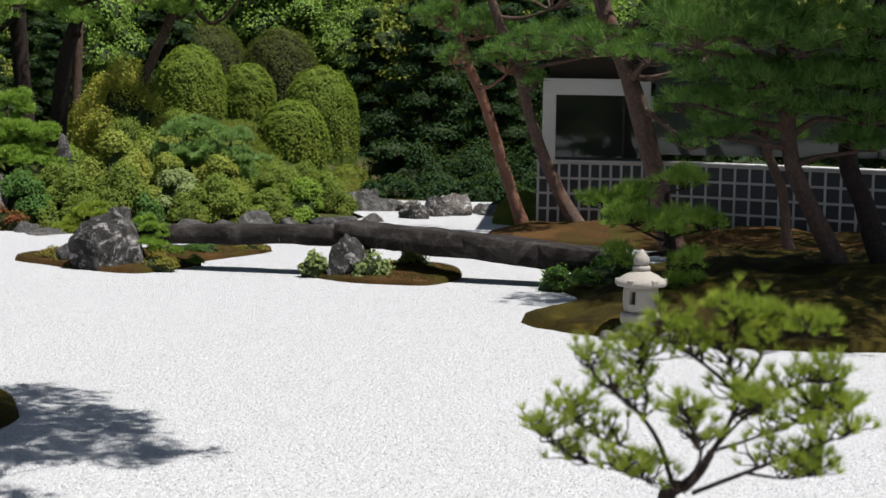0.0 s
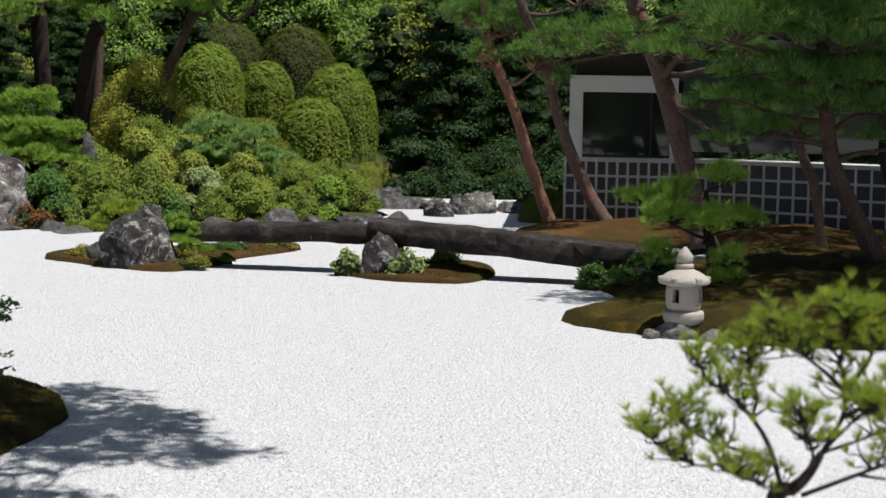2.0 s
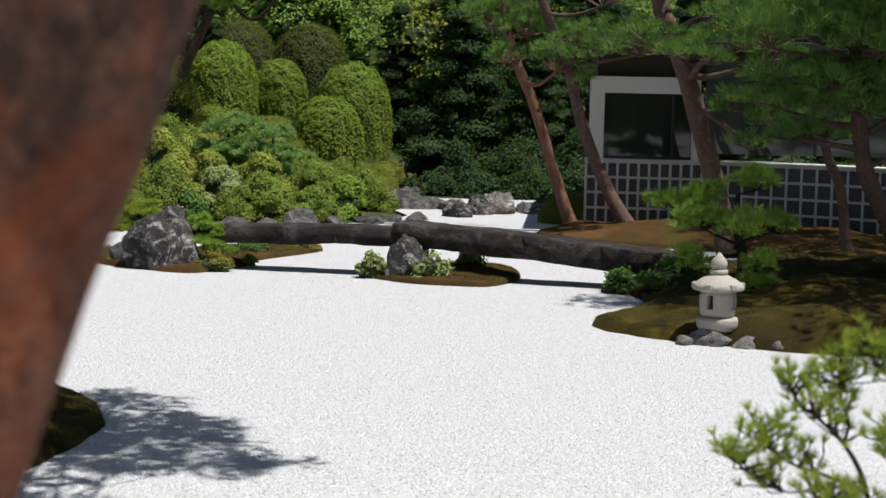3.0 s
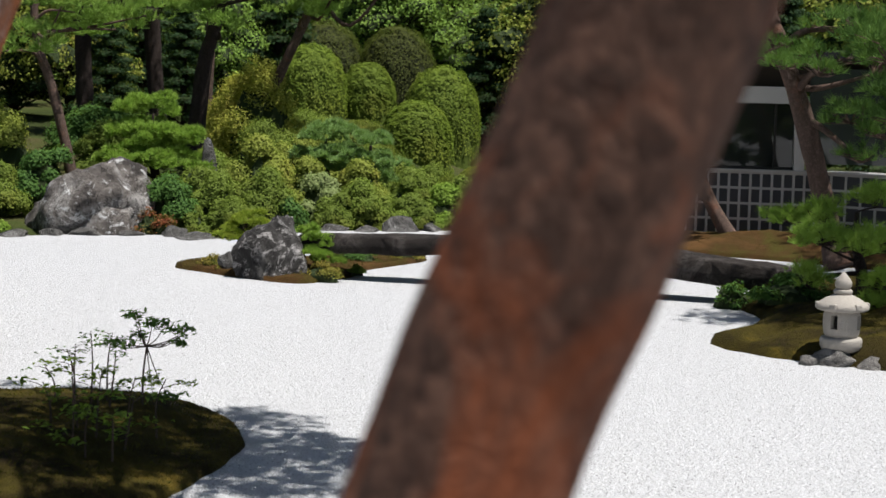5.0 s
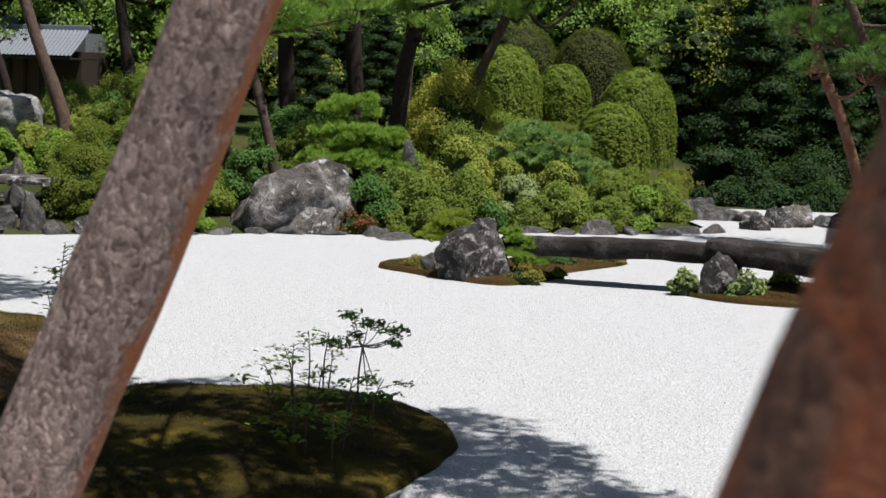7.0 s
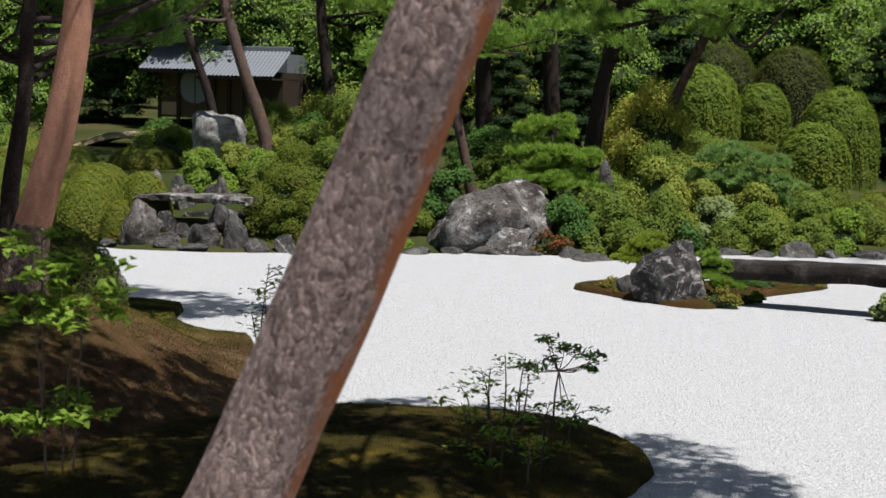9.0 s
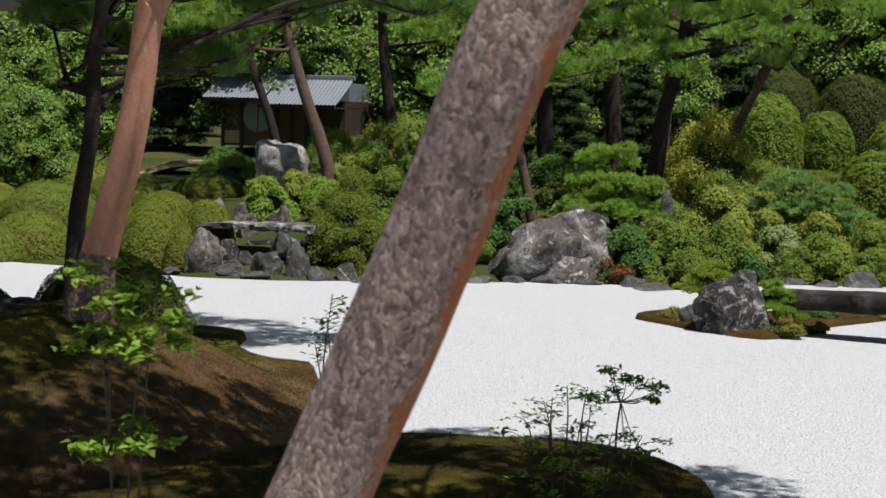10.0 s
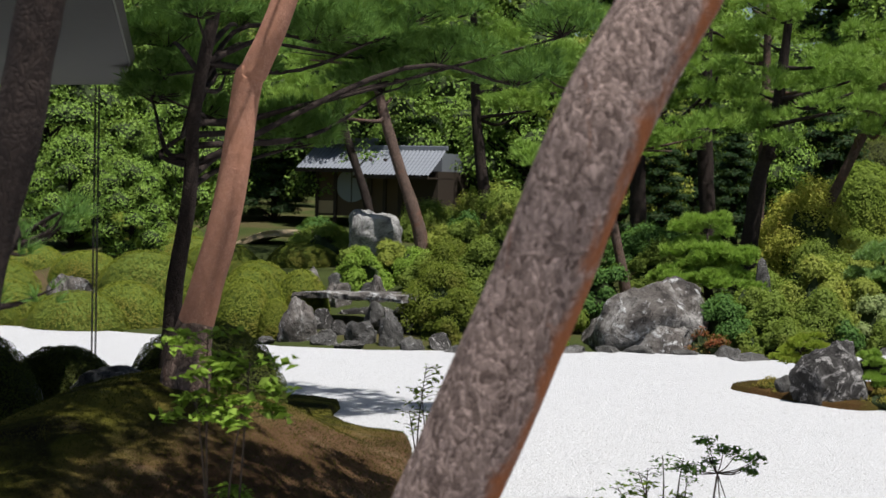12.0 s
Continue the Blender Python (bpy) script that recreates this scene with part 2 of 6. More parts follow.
LEAF_RED = leaf_material("reddish_leaves", (0.1, 0.07, 0.03), (0.3, 0.08, 0.04), (0.09, 0.15, 0.04), 0.3, 3.0)
LEAF_FRESH = leaf_material("fresh_leaves", (0.16, 0.26, 0.035), (0.29, 0.42, 0.07), None, 0.42, 1.2)
LEAF_SILVER = leaf_material("pale_shrub_leaves", (0.2, 0.26, 0.09), (0.34, 0.4, 0.17), None, 0.3, 1.2)
CLIPPED = leaf_material("clipped_leaves", (0.110, 0.165, 0.019), (0.185, 0.250, 0.032), (0.22, 0.245, 0.033), 0.22, 0.9, vary=0.25)
CLIPPED_LOW = leaf_material("azalea_leaves", (0.125, 0.150, 0.018), (0.205, 0.232, 0.032), (0.22, 0.17, 0.034), 0.22, 1.2, vary=0.5)
MAPLE = leaf_material("maple_leaves", (0.33, 0.35, 0.055), (0.48, 0.47, 0.09), (0.52, 0.40, 0.08), 0.45, 1.4)
PINE_BLUE = leaf_material("blue_green_pine_needles", (0.20, 0.33, 0.11), (0.33, 0.48, 0.18), None, 0.38, 1.5)
OLIVE_LEAF = leaf_material("olive_maple_leaves", (0.085, 0.115, 0.014), (0.16, 0.19, 0.028), (0.17, 0.15, 0.03), 0.3, 1.5)
PINE_SHRUB = leaf_material("cushion_pine_needles", (0.22, 0.36, 0.06), (0.36, 0.52, 0.10), (0.34, 0.48, 0.09), 0.40, 1.5)
FOREST = leaf_material("forest_leaves", (0.135, 0.225, 0.045), (0.215, 0.33, 0.07), (0.27, 0.33, 0.06), 0.3, 0.35)
# forest leaves darkened so that their colour carries the shade of the wood
FOREST_SHADED = leaf_material("shaded_forest_leaves", (0.013, 0.034, 0.013), (0.032, 0.068, 0.023), None, 0.2, 0.3)
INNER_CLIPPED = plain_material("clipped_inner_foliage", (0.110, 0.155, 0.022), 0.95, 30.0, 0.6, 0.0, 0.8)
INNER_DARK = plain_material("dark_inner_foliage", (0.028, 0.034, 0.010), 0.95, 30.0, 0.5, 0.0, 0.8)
# core colour darkened to paint the shade in gaps between leafy heads
INNER_SHADED = plain_material("shaded_inner_foliage", (0.032, 0.048, 0.014), 0.95, 12.0, 0.5)
TWIG = plain_material("twig_wood", (0.085, 0.06, 0.045), 0.85, 40.0, 0.4)
WHITE_PAINT = plain_material("white_render", (0.66, 0.64, 0.62), 0.7, 20.0, 0.12)
PLASTER = plain_material("grey_joint_plaster", (0.52, 0.51, 0.51), 0.8, 25.0, 0.2)
TILE_WALL = plain_material("slate_tile", (0.050, 0.053, 0.062), 0.5, 18.0, 0.35)
ROOF_TILE = plain_material("roof_tile", (0.19, 0.205, 0.235), 0.55, 14.0, 0.4)
WOOD_DARK = plain_material("dark_wood", (0.05, 0.036, 0.027), 0.7, 24.0, 0.4)
EARTH_WALL = plain_material("clay_wall", (0.12, 0.085, 0.055), 0.9, 18.0, 0.25)
SHOJI = plain_material("paper_screen", (0.26, 0.29, 0.32), 0.6, 10.0, 0.15)
STRAW = plain_material("pale_path_earth", (0.50, 0.38, 0.24), 0.95, 20.0, 0.3)
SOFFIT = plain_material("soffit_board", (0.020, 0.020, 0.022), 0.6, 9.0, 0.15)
METAL = plain_material("dark_metal", (0.045, 0.043, 0.042), 0.45, 30.0, 0.2, 0.8)


def glass_material():
    k = Mat("window_glass")
    k.b.inputs["Base Color"].default_value = (0.02, 0.025, 0.022, 1)
    k.b.inputs["Roughness"].default_value = 0.03
    k.b.inputs["Specular IOR Level"].default_value = 0.5
    return k.m


GLASS = glass_material()


def pebble_material():
    k = Mat("gravel_stone")
    g = k.t.nodes.new("ShaderNodeNewGeometry")
    c = k.ramp(g.outputs["Random Per Island"], [(0.0, (0.14, 0.14, 0.143)), (0.22, (0.44, 0.442, 0.452)), (1.0, (0.67, 0.675, 0.695))])
    return k.done(c, 0.85, spec=0.2)


PEBBLE = pebble_material()


# ---- building blocks ----
def mesh_of(name, verts, faces, material, smooth=False):
    me = bpy.data.meshes.new(name)
    v = np.asarray(verts, dtype=np.float32)
    f = [tuple(q) for q in faces] if not isinstance(faces, np.ndarray) else faces
    if isinstance(f, np.ndarray):
        n, k = f.shape
        me.vertices.add(len(v))
        me.vertices.foreach_set("co", v.ravel())
        me.loops.add(n * k)
        me.loops.foreach_set("vertex_index", f.astype(np.int32).ravel())
        me.polygons.add(n)
        me.polygons.foreach_set("loop_start", np.arange(0, n * k, k, dtype=np.int32))
        me.update(calc_edges=True)
    else:
        me.from_pydata(v.tolist(), [], f)
        me.update()
    if smooth:
        me.polygons.foreach_set("use_smooth", [True] * len(me.polygons))
    me.materials.append(material)
    return me


def thing(name, place, label, category, group="", turn=0.0, kind=""):
    ob = new(name)
    ob.empty_display_size = 0.1
    ob.matrix_basis = pose(*place, 0, 0, turn)
    return tagged(ob, label, category, group, kind)


def part(name, geo, material, parent, label="", smooth=False, kind=""):
    ob = new(name, mesh_of(name, geo[0], geo[1], material, smooth))
    ob.parent = parent
    return tagged(ob, label, kind=kind)


def solid(name, geo, material, label, category, group="", kind="", smooth=False, place=(0, 0, 0), turn=0.0):
    ob = new(name, mesh_of(name, geo[0], geo[1], material, smooth))
    ob.matrix_basis = pose(*place, 0, 0, turn)
    return tagged(ob, label, category, group, kind)


def box(x0, y0, z0, x1, y1, z1, bevel=0.0):
    bm = bmesh.new()
    bmesh.ops.create_cube(bm, size=1.0)
    for v in bm.verts:
        v.co = Vector((x0 + (v.co.x + 0.5) * (x1 - x0), y0 + (v.co.y + 0.5) * (y1 - y0), z0 + (v.co.z + 0.5) * (z1 - z0)))
    if bevel:
        bmesh.ops.bevel(bm, geom=bm.edges[:], offset=bevel, segments=2, affect="EDGES", profile=0.6)
    return geo_of(bm)


def geo_of(bm):
    bm.verts.index_update()
    g = ([tuple(v.co) for v in bm.verts], [tuple(v.index for v in f.verts) for f in bm.faces])
    bm.free()
    return g


def joined(*geos):
    vs, fs = [], []
    for v, f in geos:
        n = len(vs)
        vs += [tuple(p) for p in v]
        fs += [tuple(i + n for i in q) for q in f]
    return vs, fs


def lathe(profile, segs=24, wobble=0.0, seed=0):
    rng = np.random.default_rng(seed)
    vs, fs = [], []
    for r, z in profile:
        for i in range(segs):
            a = 2 * math.pi * i / segs
            q = r * (1 + wobble * (rng.random() - 0.5))
            vs.append((q * math.cos(a), q * math.sin(a), z))
    for j in range(len(profile) - 1):
        for i in range(segs):
            k = (i + 1) % segs
            fs.append((j * segs + i, j * segs + k, (j + 1) * segs + k, (j + 1) * segs + i))
    fs.append(tuple(range(segs))[::-1])
    fs.append(tuple((len(profile) - 1) * segs + i for i in range(segs)))
    return vs, fs


def spline(points, steps):
    """Points on a smooth curve through the given ones."""
    p = np.array(points, dtype=float)
    p = np.vstack([2 * p[0] - p[1], p, 2 * p[-1] - p[-2]])
    out = []
    for i in range(1, len(p) - 2):
        for s in range(steps):
            t = s / steps
            a, b, c, d = p[i - 1], p[i], p[i + 1], p[i + 2]
            out.append(0.5 * (2 * b + (c - a) * t + (2 * a - 5 * b + 4 * c - d) * t * t + (3 * b - a - 3 * c + d) * t ** 3))
    out.append(p[-2])
    return np.array(out)


def tube(points, radii, segs=8, steps=4, rough=0.0, seed=0, fine=9.0):
    """A tapering, knobbly limb along a curve; radii are given for each point."""
    c = spline([(*p, r) for p, r in zip(points, radii)], steps)
    path, rad = c[:, :3], np.maximum(c[:, 3], 0.001)
    n = len(path)
    tan = np.gradient(path, axis=0)
    tan /= np.linalg.norm(tan, axis=1)[:, None] + 1e-9
    side = np.cross(tan, [0.13, 0.97, 0.21])
    side /= np.linalg.norm(side, axis=1)[:, None] + 1e-9
    up = np.cross(side, tan)
    vs = []
    for i in range(n):
        for k in range(segs):
            a = 2 * math.pi * k / segs
            d = side[i] * math.cos(a) + up[i] * math.sin(a)
            r = rad[i]
            if rough:
                q = Vector((path[i] + d * r) * fine) + Vector((seed, 0, 0))
                r *= 1 + rough * (noise.noise(q * 0.35) * 1.2 + noise.noise(q) * 0.5)
            vs.append(path[i] + d * r)
    fs = []
    for i in range(n - 1):
        for k in range(segs):
            m = (k + 1) % segs
            fs.append((i * segs + k, i * segs + m, (i + 1) * segs + m, (i + 1) * segs + k))
    fs.append(tuple(range(segs))[::-1])
    fs.append(tuple((n - 1) * segs + k for k in range(segs)))
    return vs, fs


def unit(v):
    return v / (np.linalg.norm(v, axis=-1, keepdims=True) + 1e-9)


def needles(centres, ways, count, length, width, rng, spread=0.75):
    """Pine tufts: for each centre a brush of thin needles round its way."""
    c = np.repeat(centres, count, axis=0)
    d = unit(np.repeat(ways, count, axis=0) + spread * unit(rng.normal(size=(len(c), 3))))
    s = unit(np.cross(d, rng.normal(size=d.shape)))
    ln = length * rng.uniform(0.7, 1.15, (len(c), 1))
    base = c + d * ln * 0.06
    v = np.stack([base - s * width / 2, base + s * width / 2, c + d * ln], axis=1).reshape(-1, 3)
    return v, np.arange(len(v)).reshape(-1, 3)


def leaves(centres, normals, length, width, rng, jitter=0.8):
    """Leaves: four-cornered blades with a fold, each turned about its own normal."""
    n = unit(normals + jitter * rng.normal(size=normals.shape) * 0.45)
    a = unit(np.cross(n, rng.normal(size=n.shape)))
    b = np.cross(n, a)
    ln = length * rng.uniform(0.65, 1.2, (len(n), 1))
    w = width * rng.uniform(0.7, 1.2, (len(n), 1))
    v = np.stack([centres - a * ln / 2, centres + b * w / 2 + n * w * 0.2, centres + a * ln / 2 - n * ln * 0.1, centres - b * w / 2 + n * w * 0.2], axis=1).reshape(-1, 3)
    return v, np.arange(len(v)).reshape(-1, 4)


def lumpy(dirs, lumps, seed, scale=2.2):
    return np.array([1 + lumps * (noise.noise(Vector(d) * scale + Vector((seed * 3.1, 7.7, seed))) + 0.5 * noise.noise(Vector(d) * scale * 2.3 + Vector((seed, 1.7, 0)))) for d in dirs])


def dome_dirs(n, rng, low=-0.15):
    z = rng.uniform(low, 1.0, n)
    a = rng.uniform(0, 2 * math.pi, n)
    r = np.sqrt(np.maximum(0, 1 - z * z))
    return np.stack([r * np.cos(a), r * np.sin(a), z], axis=1)


def core(size, lumps, seed, shrink=0.86, power=1.0, sub=3):
    bm = bmesh.new()
    bmesh.ops.create_icosphere(bm, subdivisions=sub, radius=1.0)
    dirs = [tuple(v.co.normalized()) for v in bm.verts]
    r = lumpy(dirs, lumps, seed) * shrink
    for v, d, q in zip(bm.verts, dirs, r):
        z = d[2]
        z = math.copysign(abs(z) ** power, z)
        v.co = Vector((d[0] * q * size[0], d[1] * q * size[1], max(z, -0.25) * q * size[2]))
    return geo_of(bm)


def bush(name, place, size, material, label, seed, count=2600, leaf=0.06, lumps=0.28, category="shrub", group="", power=1.0, jitter=0.8, depth=0.28, scale=2.2, needle=False, dense=False, lobes=13):
    """A rounded bush: a core for the twigs inside, shade painted on it in loose bushes, leaves all over its uneven
    outline.
    """
    rng = np.random.default_rng(seed)
    ob = thing(name, place, label, category, group)
    part("inner_growth", core(size, lumps, seed, 0.955 if dense else 0.62, power, 4 if dense else 3), (INNER_DARK if material is OLIVE else INNER_CLIPPED) if dense else INNER_SHADED, ob)
    s = np.array(size)
    if dense:
        d = dome_dirs(count, rng)
        r = lumpy(d, lumps, seed, scale) * (1.02 - depth * rng.random(count) ** 2)
        z = np.sign(d[:, 2]) * np.abs(d[:, 2]) ** power
        p = np.stack([d[:, 0], d[:, 1], np.maximum(z, -0.2)], axis=1) * r[:, None] * s
    else:
        # the outline is a heap of smaller leafy heads, each with its own light and shade
        m = lobes
        head = dome_dirs(m, rng, 0.0)
        head[0] = (0.0, 0.0, 1.0)
        centre = head * s * rng.uniform(0.56, 0.80, (m, 1))
        reach = rng.uniform(0.22, 0.40, m)
        wide = np.array([s[0], s[1], min(s[2], 1.1 * s[0])])
        pick = rng.integers(0, m, count)
        d = dome_dirs(count, rng, -0.45)
        r = reach[pick] * (1.05 - depth * rng.random(count) ** 2) * (1 + 0.5 * lumps * rng.normal(size=count).clip(-1, 1.6))
        p = centre[pick] + d * r[:, None] * wide * np.array([1, 1, 0.85])
        p[:, 2] = np.maximum(p[:, 2], 0.02)
    nrm = unit(unit(d / s) + np.array([0.15, 0.0, 0.55]))
    if needle:
        v, f = needles(p[::4], nrm[::4], 9, leaf * 1.2, leaf * 0.14, rng, 1.7)
    else:
        v, f = leaves(p, nrm, leaf, leaf * 0.55, rng, jitter)
    part("leaves", (v, f), material, ob)
    return ob


def cloud_pine(place, pads, material, label, seed, length=0.085, width=0.013, per=16, dense=2600, name="cloud_pine", group="bank shrubs"):
    """A clipped garden pine: a short crooked stem and flat clouds of upright needle tufts."""
    rng = np.random.default_rng(seed)
    ob = thing(name, place, label, "pine shrub", group)
    top = max(c[2] for c, _ in pads)
    stem = [(0, 0, -0.05), (0.06, 0.0, top * 0.35), (-0.04, 0.03, top * 0.7), (0, 0, top)]
    part("trunk", tube(stem, [0.06, 0.05, 0.035, 0.015], 8, 5, 0.1, seed), BARK_DARK, ob, smooth=True)
    cs, ws = [], []
    for c, h in pads:
        c, h = np.array(c), np.array(h)
        part("limb", tube([(0, 0, c[2] * 0.7), c * np.array([0.5, 0.5, 0.86]), c - np.array([0, 0, h[2] * 0.3])], [0.025, 0.02, 0.01], 5, 4, 0.1, seed), BARK_DARK, ob, smooth=True)
        m = max(6, int(60 * h[0] * h[1]) + 5)
        head = dome_dirs(m, rng, -0.2) * rng.uniform(0.6, 0.95, (m, 1)) * h
        n = int(dense * h[0] * h[1]) + 60
        pick = rng.integers(0, m, n)
        d = dome_dirs(n, rng, -0.4)
        cs.append(c + head[pick] + d * h * 0.34 * (1 - 0.4 * rng.random((n, 1))))
        ws.append(unit(d * np.array([0.7, 0.7, 0.4]) + np.array([0, 0, 0.75])))
    v, f = needles(np.vstack(cs), np.vstack(ws), per, length, width, rng, 0.8)
    part("crown", (v, f), material, ob)
    return ob


def rock_geo(size, seed, sub=4, rough=0.28, cuts=6, skew=(0.0, 0.0), taper=0.0):
    """A broken stone: a sphere cut by flat faces, then roughened; skew moves its top, taper narrows it."""
    rng = np.random.default_rng(seed)
    bm = bmesh.new()
    bmesh.ops.create_icosphere(bm, subdivisions=sub, radius=1.0)
    planes = [(Vector(unit(rng.normal(size=3) * np.array([1, 1, 0.7]))), rng.uniform(0.48, 0.80)) for _ in range(cuts)]
    s = Vector((seed * 1.37, seed * 0.71, 2.0))
    for v in bm.verts:
        c = v.co.copy()
        for n, d in planes:
            o = c.dot(n) - d
            if o > 0:
                c -= n * o
        k = 1 + rough * (noise.noise(c * 1.3 + s) + 0.45 * noise.noise(c * 3.4 + s))
        k += rough * 0.5 * (0.5 - abs(noise.noise(c * 4.0 + s * 2))) + rough * 0.22 * noise.noise(c * 9.0 + s)
        c *= k
        up = max(0.0, c.z)
        w = 1 - taper * up
        v.co = Vector(((c.x * w + skew[0] * up) * size[0], (c.y * w + skew[1] * up) * size[1], max(c.z, -0.30) * size[2]))
    top = max(v.co.z for v in bm.verts)
    for v in bm.verts:
        if v.co.z > 0:
            v.co.z *= size[2] / top
    return geo_of(bm)


def rock(name, place, size, material, label, seed, turn=0.0, category="rock", group="", sub=4, rough=0.28, cuts=7, skew=(0, 0), taper=0.0):
    return solid(name, rock_geo(size, seed, sub, rough, cuts, skew, taper), material, label, category, group, "", True, place, turn)


def inside(x, y, poly):
    c = False
    for i in range(len(poly)):
        x0, y0 = poly[i]
        x1, y1 = poly[i - 1]
        if (y0 > y) != (y1 > y) and x < (x1 - x0) * (y - y0) / (y1 - y0) + x0:
            c = not c
    return c


def edge_distance(x, y, poly, closed=True):
    best = 1e9
    for i in range(0 if closed else 1, len(poly)):
        ax, ay = poly[i - 1]
        bx, by = poly[i]
        dx, dy = bx - ax, by - ay
        t = max(0.0, min(1.0, ((x - ax) * dx + (y - ay) * dy) / (dx * dx + dy * dy + 1e-9)))
        best = min(best, math.hypot(x - ax - t * dx, y - ay - t * dy))
    return best


def smooth_outline(points, steps=10):
    p = [points[-1], *points, points[0], points[1]]
    s = spline([(*q, 0.0) for q in p], steps)
    return [(a, b) for a, b, _ in s[steps:-steps - 1]]


def mound_geo(points, height, lip=0.04, rise=0.6, seed=1, rough=0.05, swell=None):
    """A moss-covered bank with a rounded rim, as high inside as its distance from the rim allows."""
    line = smooth_outline(points)
    xs, ys = [p[0] for p in line], [p[1] for p in line]
    rings = 14
    cx, cy = sum(xs) / len(xs), sum(ys) / len(ys)
    vs, fs = [], []
    n = len(line)
    for k in range(rings + 1):
        f = (k / rings) ** 1.4
        for x, y in line:
            w = 1 + 0.015 * noise.noise(Vector((x * 6, y * 6, seed)))
            px, py = cx + (x - cx) * (1 - f) * w, cy + (y - cy) * (1 - f) * w
            d = edge_distance(px, py, line) if k else 0.0
            h = lip * min(1.0, d / 0.03) + height * (1 - math.exp(-(d / rise) ** 1.3)) * (swell(px, py) if swell else 1.0)
            h += rough * min(1.0, d / 0.3) * (noise.noise(Vector((px * 1.7, py * 1.7, seed))) + 0.35 * noise.noise(Vector((px * 6.0, py * 6.0, seed))))
            vs.append((px, py, max(h, 0.0) if k else -0.03))
    for k in range(rings):
        for i in range(n):
            j = (i + 1) % n
            fs.append((k * n + i, k * n + j, (k + 1) * n + j, (k + 1) * n + i))
    return vs, fs


def moss_pile(ob, count, seed, material, length=0.018, fine=0.0035):
    """A short pile of moss blades over the faces of a mound."""
    me = ob.data
    r = np.random.default_rng(seed)
    co = np.empty(len(me.vertices) * 3, dtype=np.float32)
    me.vertices.foreach_get("co", co)
    co = co.reshape(-1, 3)
    q = np.array([p.vertices[:4] for p in me.polygons])
    a, b, c, d = (co[q[:, i]] for i in range(4))
    area = np.linalg.norm(np.cross(c - a, d - b), axis=1)
    k = r.choice(len(q), count, p=area / area.sum())
    u, w = r.random((count, 1)), r.random((count, 1))
    p = (a[k] * (1 - u) + b[k] * u) * (1 - w) + (d[k] * (1 - u) + c[k] * u) * w
    v, f = needles(p, np.tile([0.0, 0.0, 1.0], (count, 1)), 2, length, fine, r, 0.9)
    part("moss_nap", (v, f), material, ob, kind="stuff")


def pine(name, place, trunk, radii, pads, material, bark, label, seed, length=0.11, width=0.006, per=14, tufts=260, limb_start=0.35, category="pine tree", group="", segs=10, spread=0.75, limb_r=0.3, twig=True, stretch=0.02, knobs=0.10):
    """A pine: trunk, a limb to each cloud of needles, and the clouds as one crown. Pads: centre, half sizes."""
    rng = np.random.default_rng(seed)
    ob = thing(name, place, label, category, group)
    part("trunk", tube(trunk, radii, segs, 6, knobs, seed), bark, ob, smooth=True)
    curve = spline([(*p, r) for p, r in zip(trunk, radii)], 8)
    cs, ws, tw = [], [], []
    for c, s in pads:
        c = np.array(c, dtype=float)
        low = curve[int(len(curve) * limb_start):]
        cost = np.linalg.norm(low[:, :2] - c[:2], axis=1) + 1.6 * np.abs(low[:, 2] - (c[2] - 0.25 * np.linalg.norm(low[:, :2] - c[:2], axis=1)))
        k = low[int(np.argmin(cost))]
        a = k[:3]
        end = c - np.array([0, 0, s[2] * 0.35])
        m1 = a + (end - a) * 0.4 + rng.normal(size=3) * 0.10 * np.linalg.norm(end - a)
        r0 = min(k[3] * 0.55, limb_r * k[3] + stretch * np.linalg.norm(end - a))
        part("limb", tube([a, m1, end], [r0, r0 * 0.7, r0 * 0.35], 6, 5, 0.12, seed), bark, ob, smooth=True)
        n = int(tufts * (s[0] * s[1]) ** 0.5 * (0.5 + s[0]))
        m = max(5, n // 9)
        head = unit(rng.normal(size=(m, 3)))
        head[:, 2] = np.where(rng.random(m) < 0.75, np.abs(head[:, 2]), -0.5 * np.abs(head[:, 2]))
        head *= lumpy(head, 0.34, seed + len(cs), 2.6)[:, None] * (1 - 0.45 * rng.random((m, 1)) ** 1.5)
        pick = rng.integers(0, m, n)
        d = unit(rng.normal(size=(n, 3)))
        d[:, 2] = np.where(rng.random(n) < 0.8, np.abs(d[:, 2]), -0.4 * np.abs(d[:, 2]))
        reach = (0.08 + 0.07 / s[0]) * rng.uniform(0.5, 1.0, (n, 1))
        p = c + (head[pick] + d * reach * np.array([1, 1, 1.3])) * np.array(s)
        cs.append(p)
        ws.append(unit(d * np.array([0.7, 0.7, 0.5]) + np.array([0, 0, 0.6])))
        if twig:
            for i in rng.choice(n, min(n, 16), replace=False):
                tw.append(tube([end, end + (p[i] - end) * 0.5 + rng.normal(size=3) * 0.02, p[i]], [r0 * 0.32, r0 * 0.2, 0.003], 4, 3))
    if tw:
        part("twig_work", joined(*tw), bark, ob, kind="stuff")
    v, f = needles(np.vstack(cs), np.vstack(ws), per, length, width, rng, spread)
    part("crown", (v, f), material, ob)
    return ob


